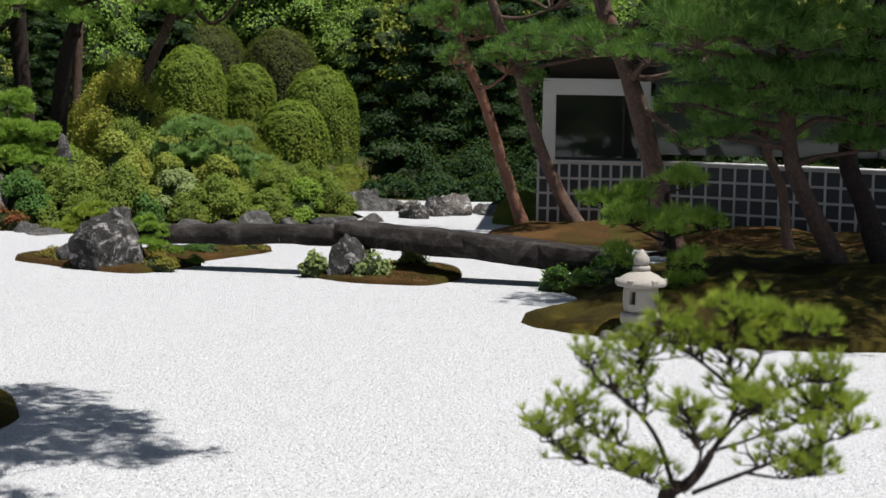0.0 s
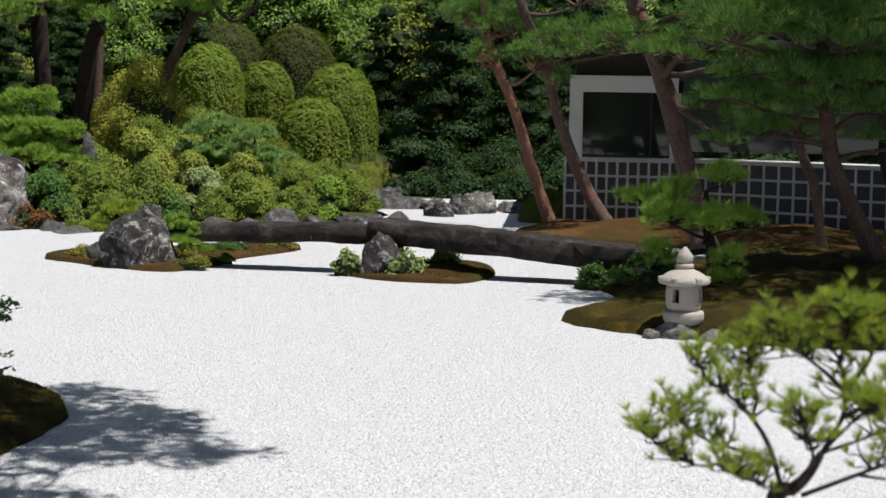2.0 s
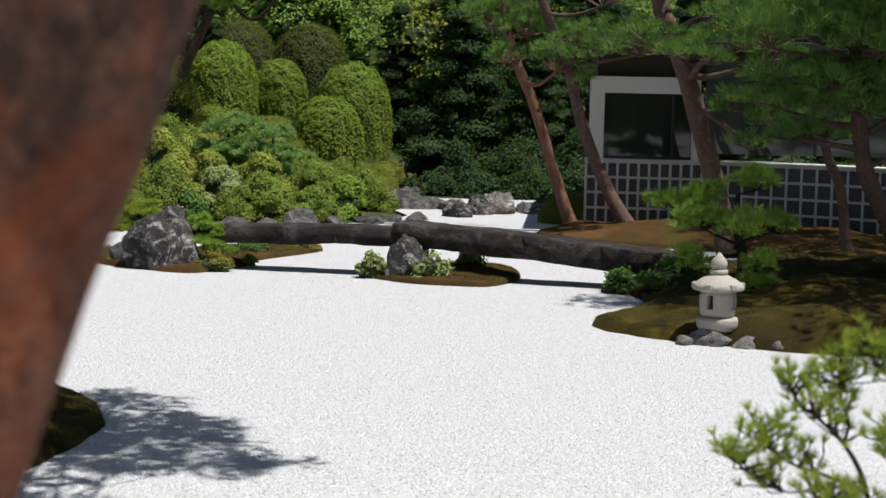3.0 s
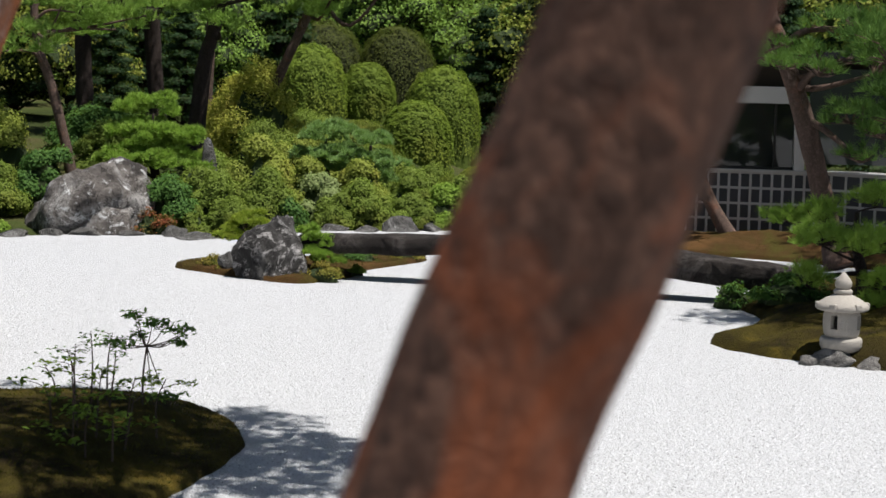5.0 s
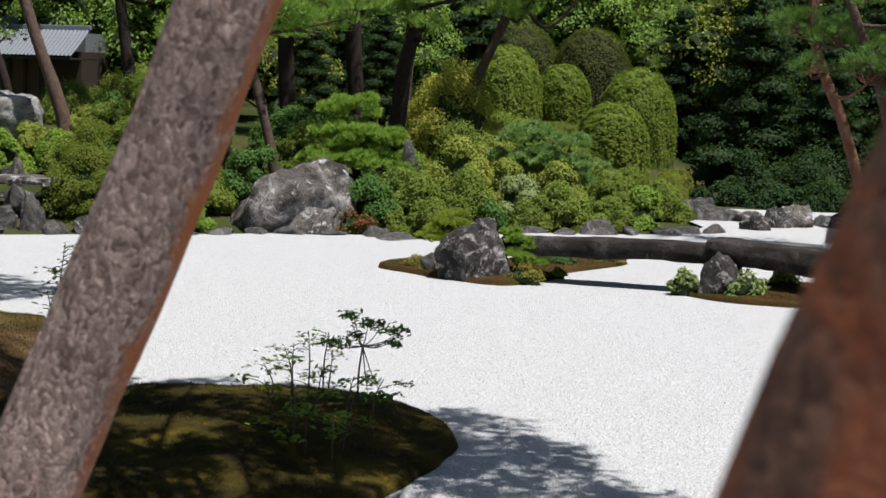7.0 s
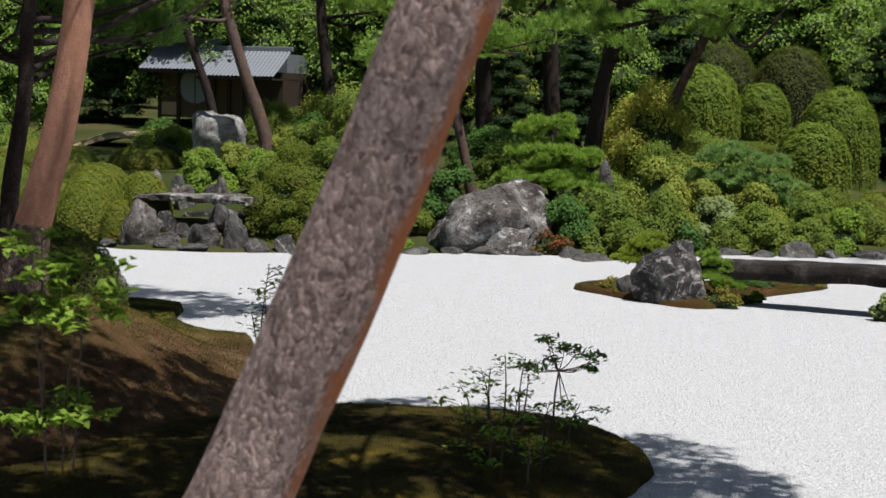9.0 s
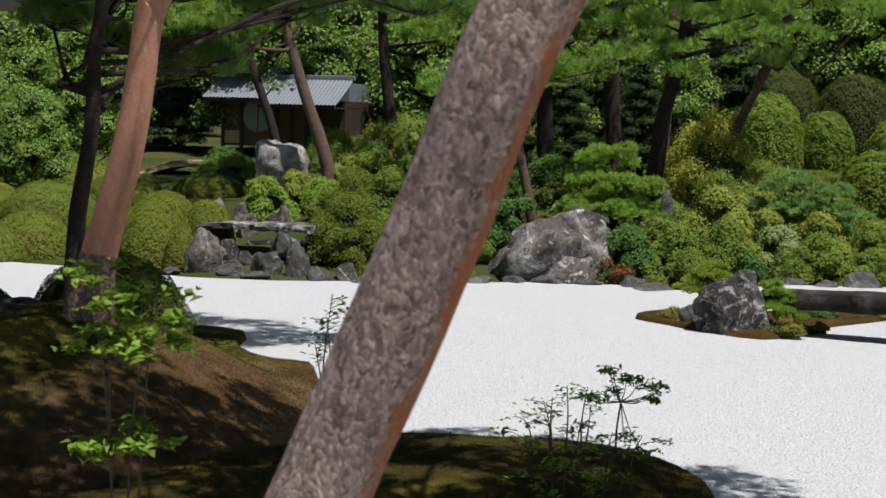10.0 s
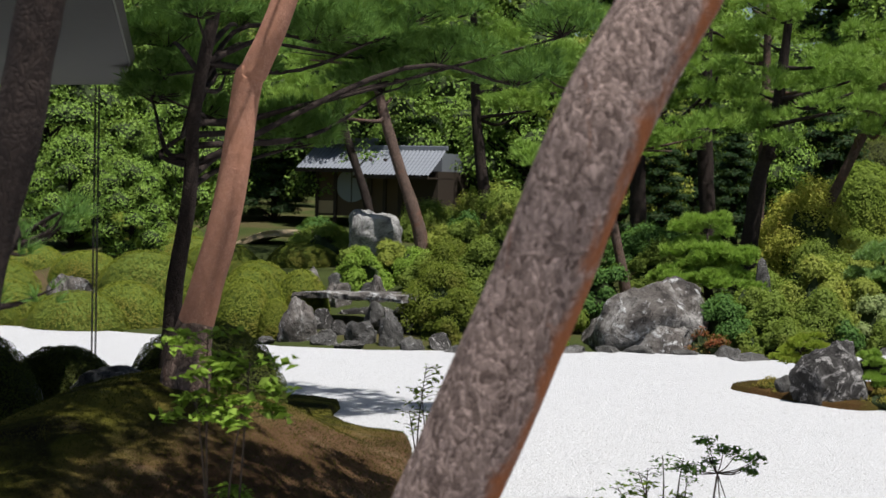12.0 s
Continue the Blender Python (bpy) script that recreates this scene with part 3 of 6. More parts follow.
# ---- ground ----
SHORE = [(-40, 15.0), (-22, 15.8), (-18, 16.8), (-14.8, 17.3), (-13.2, 17.2), (-11.8, 16.9), (-10.7, 17.2), (-9.7, 17.8), (-8.5, 18.6), (-7.9, 19.1), (-6.9, 19.4), (-6.1, 19.2),
         (-5.2, 20.8), (-4.2, 21.2), (-3.1, 21.7), (-2.9, 23.2), (-3.5, 25.2), (-3.9, 27.3), (-1.0, 27.4), (3.0, 27.4), (9.0, 26.0), (40, 26.0), (40, -40), (-40, -40)]


def smoothstep(t):
    t = max(0.0, min(1.0, t))
    return t * t * (3 - 2 * t)


def ground_height(x, y):
    if inside(x, y, SHORE):
        return -0.06
    d = edge_distance(x, y, SHORE)
    bank = smoothstep((-4.2 - x) / 3.5)
    h = 0.04 * smoothstep(d / 0.4) + bank * (0.95 * smoothstep(d / 7.0) + 0.035 * max(0.0, d - 6.0))
    h += 0.07 * max(0.0, y - 47.0) * smoothstep((y - 47) / 12)
    h += 0.12 * smoothstep(d / 3) * noise.noise(Vector((x * 0.5, y * 0.5, 3)))
    return min(h, 26.0) - 0.06


def ground_geo():
    xs = [-900, -400, -200, -100, -70] + [-50 + 0.5 * i for i in range(141)] + [25, 40, 70, 120, 250, 500, 900]
    ys = [-900, -300, -100, -40, -15, 0, 8, 12] + [14 + 0.4 * i for i in range(100)] + [56, 60, 66, 74, 84, 100, 130, 200, 400, 900]
    vs = [(x, y, ground_height(x, y)) for y in ys for x in xs]
    w = len(xs)
    fs = [(j * w + i, j * w + i + 1, (j + 1) * w + i + 1, (j + 1) * w + i) for j in range(len(ys) - 1) for i in range(w - 1)]
    return vs, fs


solid("ground", ground_geo(), GROUND, "mossy garden earth rising into a wooded bank", "ground", kind="structure", smooth=True)


def gravel_geo():
    line = [(x + 0.04 * noise.noise(Vector((x * 3, y * 3, 1))), y + 0.04 * noise.noise(Vector((x * 3, y * 3, 9)))) for x, y in SHORE]
    bm = bmesh.new()
    vs = [bm.verts.new((x, y, 0.0)) for x, y in line]
    f = bm.faces.new(vs)
    if f.normal.z < 0:
        f.normal_flip()
    bmesh.ops.triangulate(bm, faces=bm.faces[:])
    bm.normal_update()
    for g in bm.faces:
        if g.normal.z < 0:
            g.normal_flip()
    return geo_of(bm)


solid("gravel_field", gravel_geo(), GRAVEL, "flat white gravel spread between the mossy banks", "gravel", kind="structure")


def pebbles(count, seed):
    """Loose stones lying on the gravel where it comes near the path."""
    r = np.random.default_rng(seed)
    y = 5.2 + 11.0 * r.random(count) ** 2.2
    x = -0.35 * y + 1.2 + r.uniform(-1, 1, count) * (1.2 + 0.36 * y)
    s = r.uniform(0.003, 0.0062, count)
    a = r.uniform(0, 6.28, count)
    base = np.array([(1, 0, 0), (0, 1, 0), (-1, 0, 0), (0, -1, 0), (0, 0, 0.8), (0, 0, -0.5)])
    ring = base[None] * (1 + 0.35 * r.normal(size=(count, 6, 1)).clip(-1.5, 1.5)) * s[:, None, None]
    ca, sa = np.cos(a)[:, None], np.sin(a)[:, None]
    v = np.stack([ring[..., 0] * ca - ring[..., 1] * sa * 0.8, ring[..., 0] * sa + ring[..., 1] * ca * 0.8, ring[..., 2] * 0.95 + 0.0005], axis=-1)
    v += np.stack([x, y, np.zeros(count)], axis=-1)[:, None, :]
    f = np.array([(0, 1, 4), (1, 2, 4), (2, 3, 4), (3, 0, 4)])
    return v.reshape(-1, 3), (f[None] + 6 * np.arange(count)[:, None, None]).reshape(-1, 3)


solid("gravel_stones", pebbles(150000, 5), PEBBLE, "loose white gravel stones", "gravel", kind="stuff")


# ---- moss islands on the gravel ----
def island(points, height, material, label, seed, rise=0.6, lip=0.05, rough=0.05, pile=14000, swell=None):
    ob = solid("moss_island", mound_geo(points, height, lip, rise, seed, rough, swell), material, label, "moss mound", "moss islands", smooth=True)
    moss_pile(ob, pile, seed, BROWN_BLADES if material is BROWN_MOSS else MOSS_BLADES)
    return ob


def pine_mound(x, y):
    """The mound swells round the foot of the red pine and runs out low behind it."""
    a = (x + 7.55) / (1.75 if x > -7.55 else 1.6)
    b = (y - 7.9) / (1.75 if y > 7.9 else 3.2)
    return 0.06 + 0.94 * math.exp(-a * a - b * b)


island([(-5.72, 15.92), (-5.25, 15.45), (-4.80, 15.12), (-4.15, 14.85), (-3.78, 15.55), (-3.75, 16.2), (-3.25, 17.5), (-3.85, 17.75), (-4.6, 16.9), (-5.2, 16.6)], 0.06, BROWN_MOSS,
       "low brown moss island round the standing rock", 2, 0.3)
island([(-2.47, 15.05), (-2.05, 14.56), (-1.55, 14.42), (-1.2, 14.5), (-0.97, 15.2), (-1.15, 16.0), (-1.8, 16.1), (-2.35, 15.7)], 0.05, BROWN_MOSS,
       "low moss island under the bridge post", 3, 0.3)
island([(-0.33, 12.08), (0.0, 11.52), (0.45, 11.25), (1.1, 10.95), (2.0, 10.85), (3.2, 11.1), (5.0, 11.6), (5.2, 14.5), (4.6, 16.2), (2.6, 16.6), (1.2, 16.2), (0.3, 15.4), (-0.05, 14.6), (0.15, 13.7), (0.05, 12.9)],
       0.34, MOSS_DAPPLED, "dark mossy bank beneath the pines and lantern", 4, 0.9, 0.05, 0.10)
island([(-0.95, 20.3), (-0.3, 19.4), (1.2, 18.6), (3.0, 17.2), (5.0, 16.4), (6.0, 18.2), (4.5, 20.2), (1.5, 21.3), (-0.5, 21.3)], 0.18, BROWN_MOSS, "brown mossy bank along the lattice wall", 5, 0.7, 0.05, 0.08)
island([(-2.95, 7.75), (-2.9, 7.25), (-3.0, 6.3), (-3.3, 5.2), (-4.6, 4.3), (-5.9, 4.6), (-5.9, 7.0), (-5.35, 8.05), (-4.6, 8.62), (-3.85, 8.72), (-3.3, 8.35)], 0.14, MOSS_DAPPLED,
       "dark green moss island with seedlings", 6, 0.5)
island([(-5.75, 8.2), (-6.3, 9.6), (-6.9, 10.75), (-7.4, 10.9), (-8.0, 11.5), (-8.45, 12.35), (-9.2, 12.0), (-9.55, 10.6), (-9.25, 8.9), (-8.6, 7.2), (-7.6, 5.3), (-6.0, 5.0), (-5.55, 6.6)], 0.72, MOUND,
       "broad moss mound at the foot of the red pine", 7, 0.55, 0.06, 0.05, 40000, pine_mound)


# ---- rocks, bridge and lantern ----
ISLET = rock("standing_rock", (-4.50, 15.32, 0.02), (0.54, 0.38, 0.61), ROCK_DARK, "dark jagged rock with pale lichen on the moss island", 17, 10, cuts=8, sub=5, skew=(0.10, 0.0), taper=0.16, rough=0.24)
rock("islet_stone", (-4.98, 15.50, 0.03), (0.20, 0.16, 0.20), ROCK_GREY, "grey stone leaning beside the standing rock", 12, sub=3)


def beam(points, half_w, half_h, seed):
    """A long split-stone beam with rounded, uneven arrises."""
    bm = bmesh.new()
    c = spline([(*p, 0.0) for p in points], 9)[:, :3]
    prof = [(-1, -0.86), (-1.02, 0.0), (-0.97, 0.84), (-0.82, 0.98), (0.0, 1.03), (0.82, 0.98), (0.97, 0.84), (1.02, 0.0), (1, -0.86), (0.8, -1.0), (-0.8, -1.0)]
    rows = []
    d = unit(c[-1] - c[0])
    s = np.array([d[1], -d[0], 0.0])
    for i, q in enumerate(c):
        row = []
        for a, b in prof:
            k = 1 + 0.16 * noise.noise(Vector((q[0] * 2.4 + a, q[1] * 2.4, b * 1.5 + seed))) + 0.08 * noise.noise(Vector((q[0] * 8 + a * 3, b * 4, seed)))
            row.append(bm.verts.new(Vector(q + s * a * half_w * k) + Vector((0, 0, b * half_h * k))))
        rows.append(row)
    m = len(prof)
    for r0, r1 in zip(rows, rows[1:]):
        for k in range(m):
            bm.faces.new((r0[k], r0[(k + 1) % m], r1[(k + 1) % m], r1[k]))
    bm.faces.new(rows[0])
    bm.faces.new(rows[-1][::-1])
    bmesh.ops.recalc_face_normals(bm, faces=bm.faces[:])
    return geo_of(bm)


bridge = thing("stone_bridge", (0, 0, 0), "two long dark stone beams spanning the gravel, meeting on a post", "bridge")
part("stone_beam", beam([(-4.25, 15.55, 0.345), (-3.4, 15.45, 0.36), (-2.7, 15.35, 0.385), (-2.02, 15.27, 0.38)], 0.22, 0.092, 1), SLAB_STONE, bridge, smooth=True)
part("stone_beam", beam([(-2.16, 15.20, 0.415), (-1.3, 15.05, 0.375), (-0.4, 14.85, 0.31), (0.60, 14.6, 0.225)], 0.23, 0.118, 2), SLAB_STONE, bridge, smooth=True)
post = part("post", rock_geo((0.20, 0.15, 0.43), 21, 4, 0.2, 7), ROCK_DARK, bridge, smooth=True)
post.matrix_basis = pose(-2.06, 14.83, 0.02, 0, 0, 20)
prop = part("post", rock_geo((0.13, 0.12, 0.36), 22, 3, 0.25, 6), ROCK_DARK, bridge, smooth=True)
prop.matrix_basis = pose(-1.93, 15.15, 0.02, 0, 0, 70)
rock("bridge_stone", (-1.50, 15.45, 0.03), (0.16, 0.14, 0.30), ROCK_DARK, "dark upright stone under the bridge", 23, sub=3)


def lantern():
    ob = thing("stone_lantern", (0.60, 11.33, 0.0), "small weathered granite lantern with a domed cap", "stone lantern", turn=-8)
    ob.scale = (1.02, 1.02, 1.045)
    foot = part("foot_stone", rock_geo((0.23, 0.19, 0.15), 31, 4, 0.22, 5), GRANITE_ROUGH, ob, "pale speckled foot stone", True)
    part("base", lathe([(0.10, 0.085), (0.135, 0.10), (0.148, 0.125), (0.150, 0.165), (0.144, 0.183), (0.10, 0.19)], 28, 0.01, 1), GRANITE, ob, smooth=True)
    # fire box with four openings, as a ring of stone with holes cut through
    segs, rows = 32, [(0.112, 0.19), (0.124, 0.21), (0.131, 0.25), (0.133, 0.30), (0.130, 0.345), (0.122, 0.366)]
    vs, fs = [], []
    for shell in (1.0, 0.72):
        for r, z in rows:
            for i in range(segs):
                a = 2 * math.pi * i / segs
                vs.append((r * shell * math.cos(a), r * shell * math.sin(a), z))
    nr = len(rows)
    hole = lambda i, j: j in (2, 3) and i % 8 in (5, 6)
    for sh in (0, 1):
        o = sh * nr * segs
        for j in range(nr - 1):
            for i in range(segs):
                k = (i + 1) % segs
                if hole(i, j):
                    continue
                q = (o + j * segs + i, o + j * segs + k, o + (j + 1) * segs + k, o + (j + 1) * segs + i)
                fs.append(q if sh == 0 else q[::-1])
    o = nr * segs
    for j in (2, 3):
        for i in range(segs):
            if not hole(i, j):
                continue
            k = (i + 1) % segs
            a, b, c, d = j * segs + i, j * segs + k, (j + 1) * segs + k, (j + 1) * segs + i
            if not hole(i - 1, j):
                fs.append((a, a + o, d + o, d))
            if not hole(i + 1, j):
                fs.append((b, c, c + o, b + o))
            if not hole(i, j - 1):
                fs.append((a, b, b + o, a + o))
            if not hole(i, j + 1):
                fs.append((d, d + o, c + o, c))
    part("fire_box", (vs, fs), GRANITE, ob, smooth=False)
    part("cap", lathe([(0.12, 0.366), (0.178, 0.378), (0.186, 0.388), (0.182, 0.412), (0.165, 0.428), (0.120, 0.458), (0.075, 0.478), (0.060, 0.486)], 32, 0.008, 2), GRANITE, ob, smooth=True)
    for i in range(6):
        a = math.radians(60 * i + 10)
        k = part("cap_curl", box(-0.02, -0.026, 0.0, 0.024, 0.026, 0.045, 0.010), GRANITE, ob)
        k.matrix_basis = pose(0.166 * math.cos(a), 0.166 * math.sin(a), 0.386, 0, 0, math.degrees(a))
    part("neck", lathe([(0.058, 0.484), (0.066, 0.494), (0.066, 0.514), (0.055, 0.522)], 24, 0.01, 3), GRANITE, ob, smooth=True)
    part("finial", lathe([(0.045, 0.52), (0.058, 0.54), (0.060, 0.565), (0.050, 0.59), (0.028, 0.615), (0.008, 0.64)], 24, 0.01, 4), GRANITE, ob, smooth=True)
    return ob


lantern()
for i, (x, y, sx, sz, s) in enumerate([(0.38, 11.22, 0.10, 0.07, 41), (0.80, 11.12, 0.11, 0.09, 42), (1.02, 11.10, 0.12, 0.07, 43)]):
    rock("edging_stone", (x, y, 0.0), (sx, sx * 0.8, sz), GRANITE_ROUGH, "rounded grey stone at the moss edge", s, 30 * i, group="lantern edging", sub=3)

# boulders and stones along the far shore
solid("boulder", joined(rock_geo((0.98, 0.62, 0.98), 58, 5, 0.22, 7, (-0.05, 0.0), -0.22), [([(x + 0.42, y - 0.22, z) for x, y, z in g[0]], g[1]) for g in [rock_geo((0.62, 0.46, 0.62), 64, 4, 0.25, 8, (-0.1, 0.0), 0.1)]][0]), ROCK_PALE,
      "large pale boulder with dark streaks at the gravel edge", "boulder", smooth=True, place=(-8.28, 19.8, -0.02))
rock("upright_stone", (-6.74, 20.95, 0.45), (0.19, 0.17, 0.76), ROCK_GREY, "grey upright stone among the shrubs", 52, sub=3)
SHORE_STONES = [(-9.65, 17.7, .30, .10), (-9.35, 17.95, .25, .12), (-8.95, 18.25, .28, .12), (-8.55, 18.7, .30, .09), (-8.15, 18.95, .26, .09), (-7.75, 19.1, .26, .10), (-7.3, 19.25, .24, .07), (-6.75, 19.35, .28, .14),
                (-6.35, 19.2, .45, .07), (-5.4, 20.6, .24, .12), (-5.0, 20.95, .28, .10), (-4.55, 21.05, .30, .09), (-4.12, 21.2, .36, .21), (-3.72, 21.45, .26, .12), (-3.3, 21.6, .30, .12),
                (-3.0, 22.0, .30, .12), (-2.7, 22.3, .24, .14)]
for i, (x, y, r, h) in enumerate(SHORE_STONES):
    rock("shore_stone", (x, y, -0.01), (r, r * 0.7, h), ROCK_GREY, "low grey shore stone at the gravel edge", 60 + i, 37 * i, group="shore stones", sub=3)
for i, (x, y, sx, sy, sz, m) in enumerate([(-3.15, 25.2, .34, .3, .52, ROCK_GREY), (-2.85, 24.8, .40, .3, .42, ROCK_GREY), (-2.35, 24.6, .26, .2, .30, ROCK_PALE), (-1.95, 23.9, .30, .26, .50, ROCK_DARK), (-2.15, 23.2, .24, .2, .42, ROCK_DARK),
                                           (-1.62, 24.3, .48, .34, .56, ROCK_PALE), (-1.15, 24.4, .40, .24, .28, ROCK_GREY), (-0.95, 24.6, .24, .2, .36, ROCK_DARK), (-0.72, 24.8, .20, .16, .28, ROCK_DARK)]):
    rock("headland_rock", (x, y, -0.01), (sx, sy, sz * 0.62), m, "angular rock in the group on the far gravel", 90 + i, 51 * i, group="headland rocks", sub=4)

rock("mound_rock", (-8.75, 9.5, 0.32), (0.42, 0.34, 0.26), ROCK_GREY, "smooth grey rock on the moss mound", 181, 20, cuts=8, sub=4, rough=0.15)
rock("mound_rock", (-9.12, 10.4, 0.22), (0.18, 0.18, 0.44), ROCK_GREY, "small grey upright rock by the mound bush", 182, 50, sub=4)
rock("mound_rock", (-9.7, 9.4, 0.0), (0.40, 0.3, 0.42), ROCK_GREY, "smooth grey rock in the shade of the eave", 183, 80, sub=4)

# cascade: stacked rocks, a flat slab bridge and a little fall behind
LOWER_ROCKS = [
    (-12.04, 17.7, 0.0, .30, .28, .61, 0), (-11.33, 18.5, 0.26, .19, .18, .28, 1), (-11.20, 17.9, 0.0, .28, .24, .31, 1), (-10.75, 17.9, 0.0, .21, .20, .49, 1), (-11.54, 17.55, 0.0, .23, .20, .15, 1),
    (-11.04, 17.4, 0.0, .29, .20, .09, 1), (-10.34, 17.6, 0.0, .24, .20, .16, 1), (-12.30, 17.35, 0.0, .28, .20, .08, 1), (-12.15, 18.6, 0.0, .25, .22, .40, 2), (-11.03, 18.9, 0.0, .36, .30, .36, 2), (-11.75, 18.35, 0.0, .22, .20, .26, 2), (-10.15, 18.1, 0.0, .26, .22, .20, 2), (-11.75, 18.0, 0.0, .16, .15, .16, 1),
]
UPPER_ROCKS = [
    # the first two are dark rocks added to paint the shaded recess behind the slab
    (-11.9, 19.5, 0.0, .55, .3, .50, 2), (-11.2, 19.5, 0.0, .5, .3, .52, 2), (-12.66, 19.9, 0.35, .33, .26, .40, 0), (-12.16, 20.2, 0.40, .21, .2, .50, 0), (-13.92, 21.2, 0.40, .28, .26, .52, 0), (-13.25, 20.9, 0.45, .22, .2, .38, 1), (-13.0, 20.3, 0.4, .18, .18, .30, 0), (-13.6, 21.9, 0.7, .24, .2, .36, 1), (-12.5, 20.7, 0.45, .2, .18, .30, 2),
]
CASCADE = LOWER_ROCKS + UPPER_ROCKS
for i, (x, y, z, sx, sy, sz, m) in enumerate(CASCADE):
    rock("cascade_rock", (x, y, z), (sx * 0.86, sy * 0.86, sz * (0.95 if y < 19.2 else 0.75)), (ROCK_PALE, ROCK_GREY, ROCK_DARK)[m], "weathered rock stacked in the dry cascade", 120 + i, 43 * i, group="cascade rocks", sub=4)
for i, (x, y, z, sx, sz) in enumerate([(-16.78, 19.2, 0.30, 0.48, 0.32), (-14.89, 17.85, 0.0, 0.14, 0.21), (-14.25, 18.2, 0.0, 0.20, 0.16), (-13.4, 17.75, 0.0, 0.22, 0.20)]):
    rock("garden_rock", (x, y, z), (sx, sx * 0.7, sz), ROCK_PALE, "pale weathered rock between the azaleas", 160 + i, 61 * i, group="garden rocks", sub=4)
rock("white_stone", (-13.46, 22.3, 1.12), (0.52, 0.36, 0.56), ROCK_WHITE, "pale blocky stone above the cascade", 155, 0, cuts=6, taper=-0.35, rough=0.2)
solid("slab_bridge", joined(beam([(-12.70, 19.0, 0.51), (-12.2, 18.95, 0.54), (-11.66, 18.9, 0.53)], 0.28, 0.045, 5), beam([(-11.72, 18.8, 0.56), (-11.3, 18.78, 0.57), (-10.90, 18.75, 0.55)], 0.26, 0.05, 6)), ROCK_PALE,
      "flat pale stone slabs laid across the cascade", "slab bridge")

# ---- buildings ----
def lattice_wall(a, b, top, cols, rows, label):
    """A tiled plinth wall: dark square tiles between raised white joints."""
    ax, ay = a
    bx, by = b
    ln = math.hypot(bx - ax, by - ay)
    ob = thing("tiled_wall", (ax, ay, 0.0), label, "tiled wall", turn=math.degrees(math.atan2(by - ay, bx - ax)))
    part("wall_core", box(0, 0.03, -0.05, ln, 0.30, top - 0.02), PLASTER, ob)
    pw, ph = ln / cols, 0.205
    tile = mesh_of("tile", *box(0.017, -0.012, 0.017, pw - 0.017, 0.06, ph - 0.017, 0.004), TILE_WALL)
    for c in range(cols):
        for r in range(rows):
            t = new("tile", tile)
            t.parent = ob
            t.matrix_basis = pose(c * pw, 0.0, top - 0.045 - (r + 1) * ph)
    bar = mesh_of("joint", *box(-0.016, -0.022, top - 0.045 - rows * ph, 0.016, 0.05, top - 0.03, 0.006), PLASTER)
    for c in range(cols + 1):
        t = new("joint", bar)
        t.parent = ob
        t.matrix_basis = pose(c * pw, 0, 0)
    for r in range(rows + 1):
        z = top - 0.045 - r * ph
        part("course", box(-0.016, -0.018, z - 0.016, ln + 0.016, 0.05, z + 0.016, 0.006), PLASTER, ob)
    part("coping", box(-0.03, -0.05, top - 0.035, ln + 0.02, 0.32, top, 0.008), PLASTER, ob)
    return ob


lattice_wall((-0.32, 21.40), (1.35, 21.30), 0.97, 12, 5, "dark tiled plinth wall with white lattice joints, below a window")
lattice_wall((1.37, 21.28), (5.6, 18.6), 0.98, 24, 5, "long dark tiled plinth wall with white lattice joints")

hall = thing("gallery_building", (0, 0, 0), "white-framed gallery building with large dark windows behind the pines", "building")
part("corner_post", box(-0.28, 21.34, 0.97, -0.10, 21.56, 2.06, 0.008), WHITE_PAINT, hall)
part("lintel", box(-0.28, 21.30, 1.84, 1.16, 21.56, 2.06, 0.008), WHITE_PAINT, hall)
part("middle_post", box(1.06, 21.30, 0.97, 1.20, 21.56, 1.84, 0.008), WHITE_PAINT, hall)
win = part("window", box(-0.10, 21.46, 0.97, 1.06, 21.49, 1.84), GLASS, hall, "dark reflecting glass")
part("mullion", box(0.80, 21.42, 0.97, 0.83, 21.47, 1.84, 0.003), METAL, win)
part("sill", box(-0.12, 21.36, 0.965, 1.08, 21.46, 1.0, 0.004), METAL, win)
win2 = part("window", box(1.20, 20.9, 1.08, 6.5, 20.95, 2.3), GLASS, hall, "dark reflecting glass")
part("mullion", box(2.6, 20.86, 1.08, 2.64, 20.91, 2.3, 0.003), METAL, win2)
part("mullion", box(4.1, 20.86, 1.08, 4.14, 20.91, 2.3, 0.003), METAL, win2)
part("side_wall", box(-0.26, 21.56, 0.0, -0.06, 26.0, 2.06), WHITE_PAINT, hall)
part("upper_wall", box(-0.2, 21.5, 2.06, 7.0, 25.8, 2.42), WOOD_DARK, hall)
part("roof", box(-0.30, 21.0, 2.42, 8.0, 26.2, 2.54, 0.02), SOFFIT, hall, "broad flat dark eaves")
part("end_wall", box(6.5, 18.0, 0.0, 6.8, 26.0, 2.42), WOOD_DARK, hall)


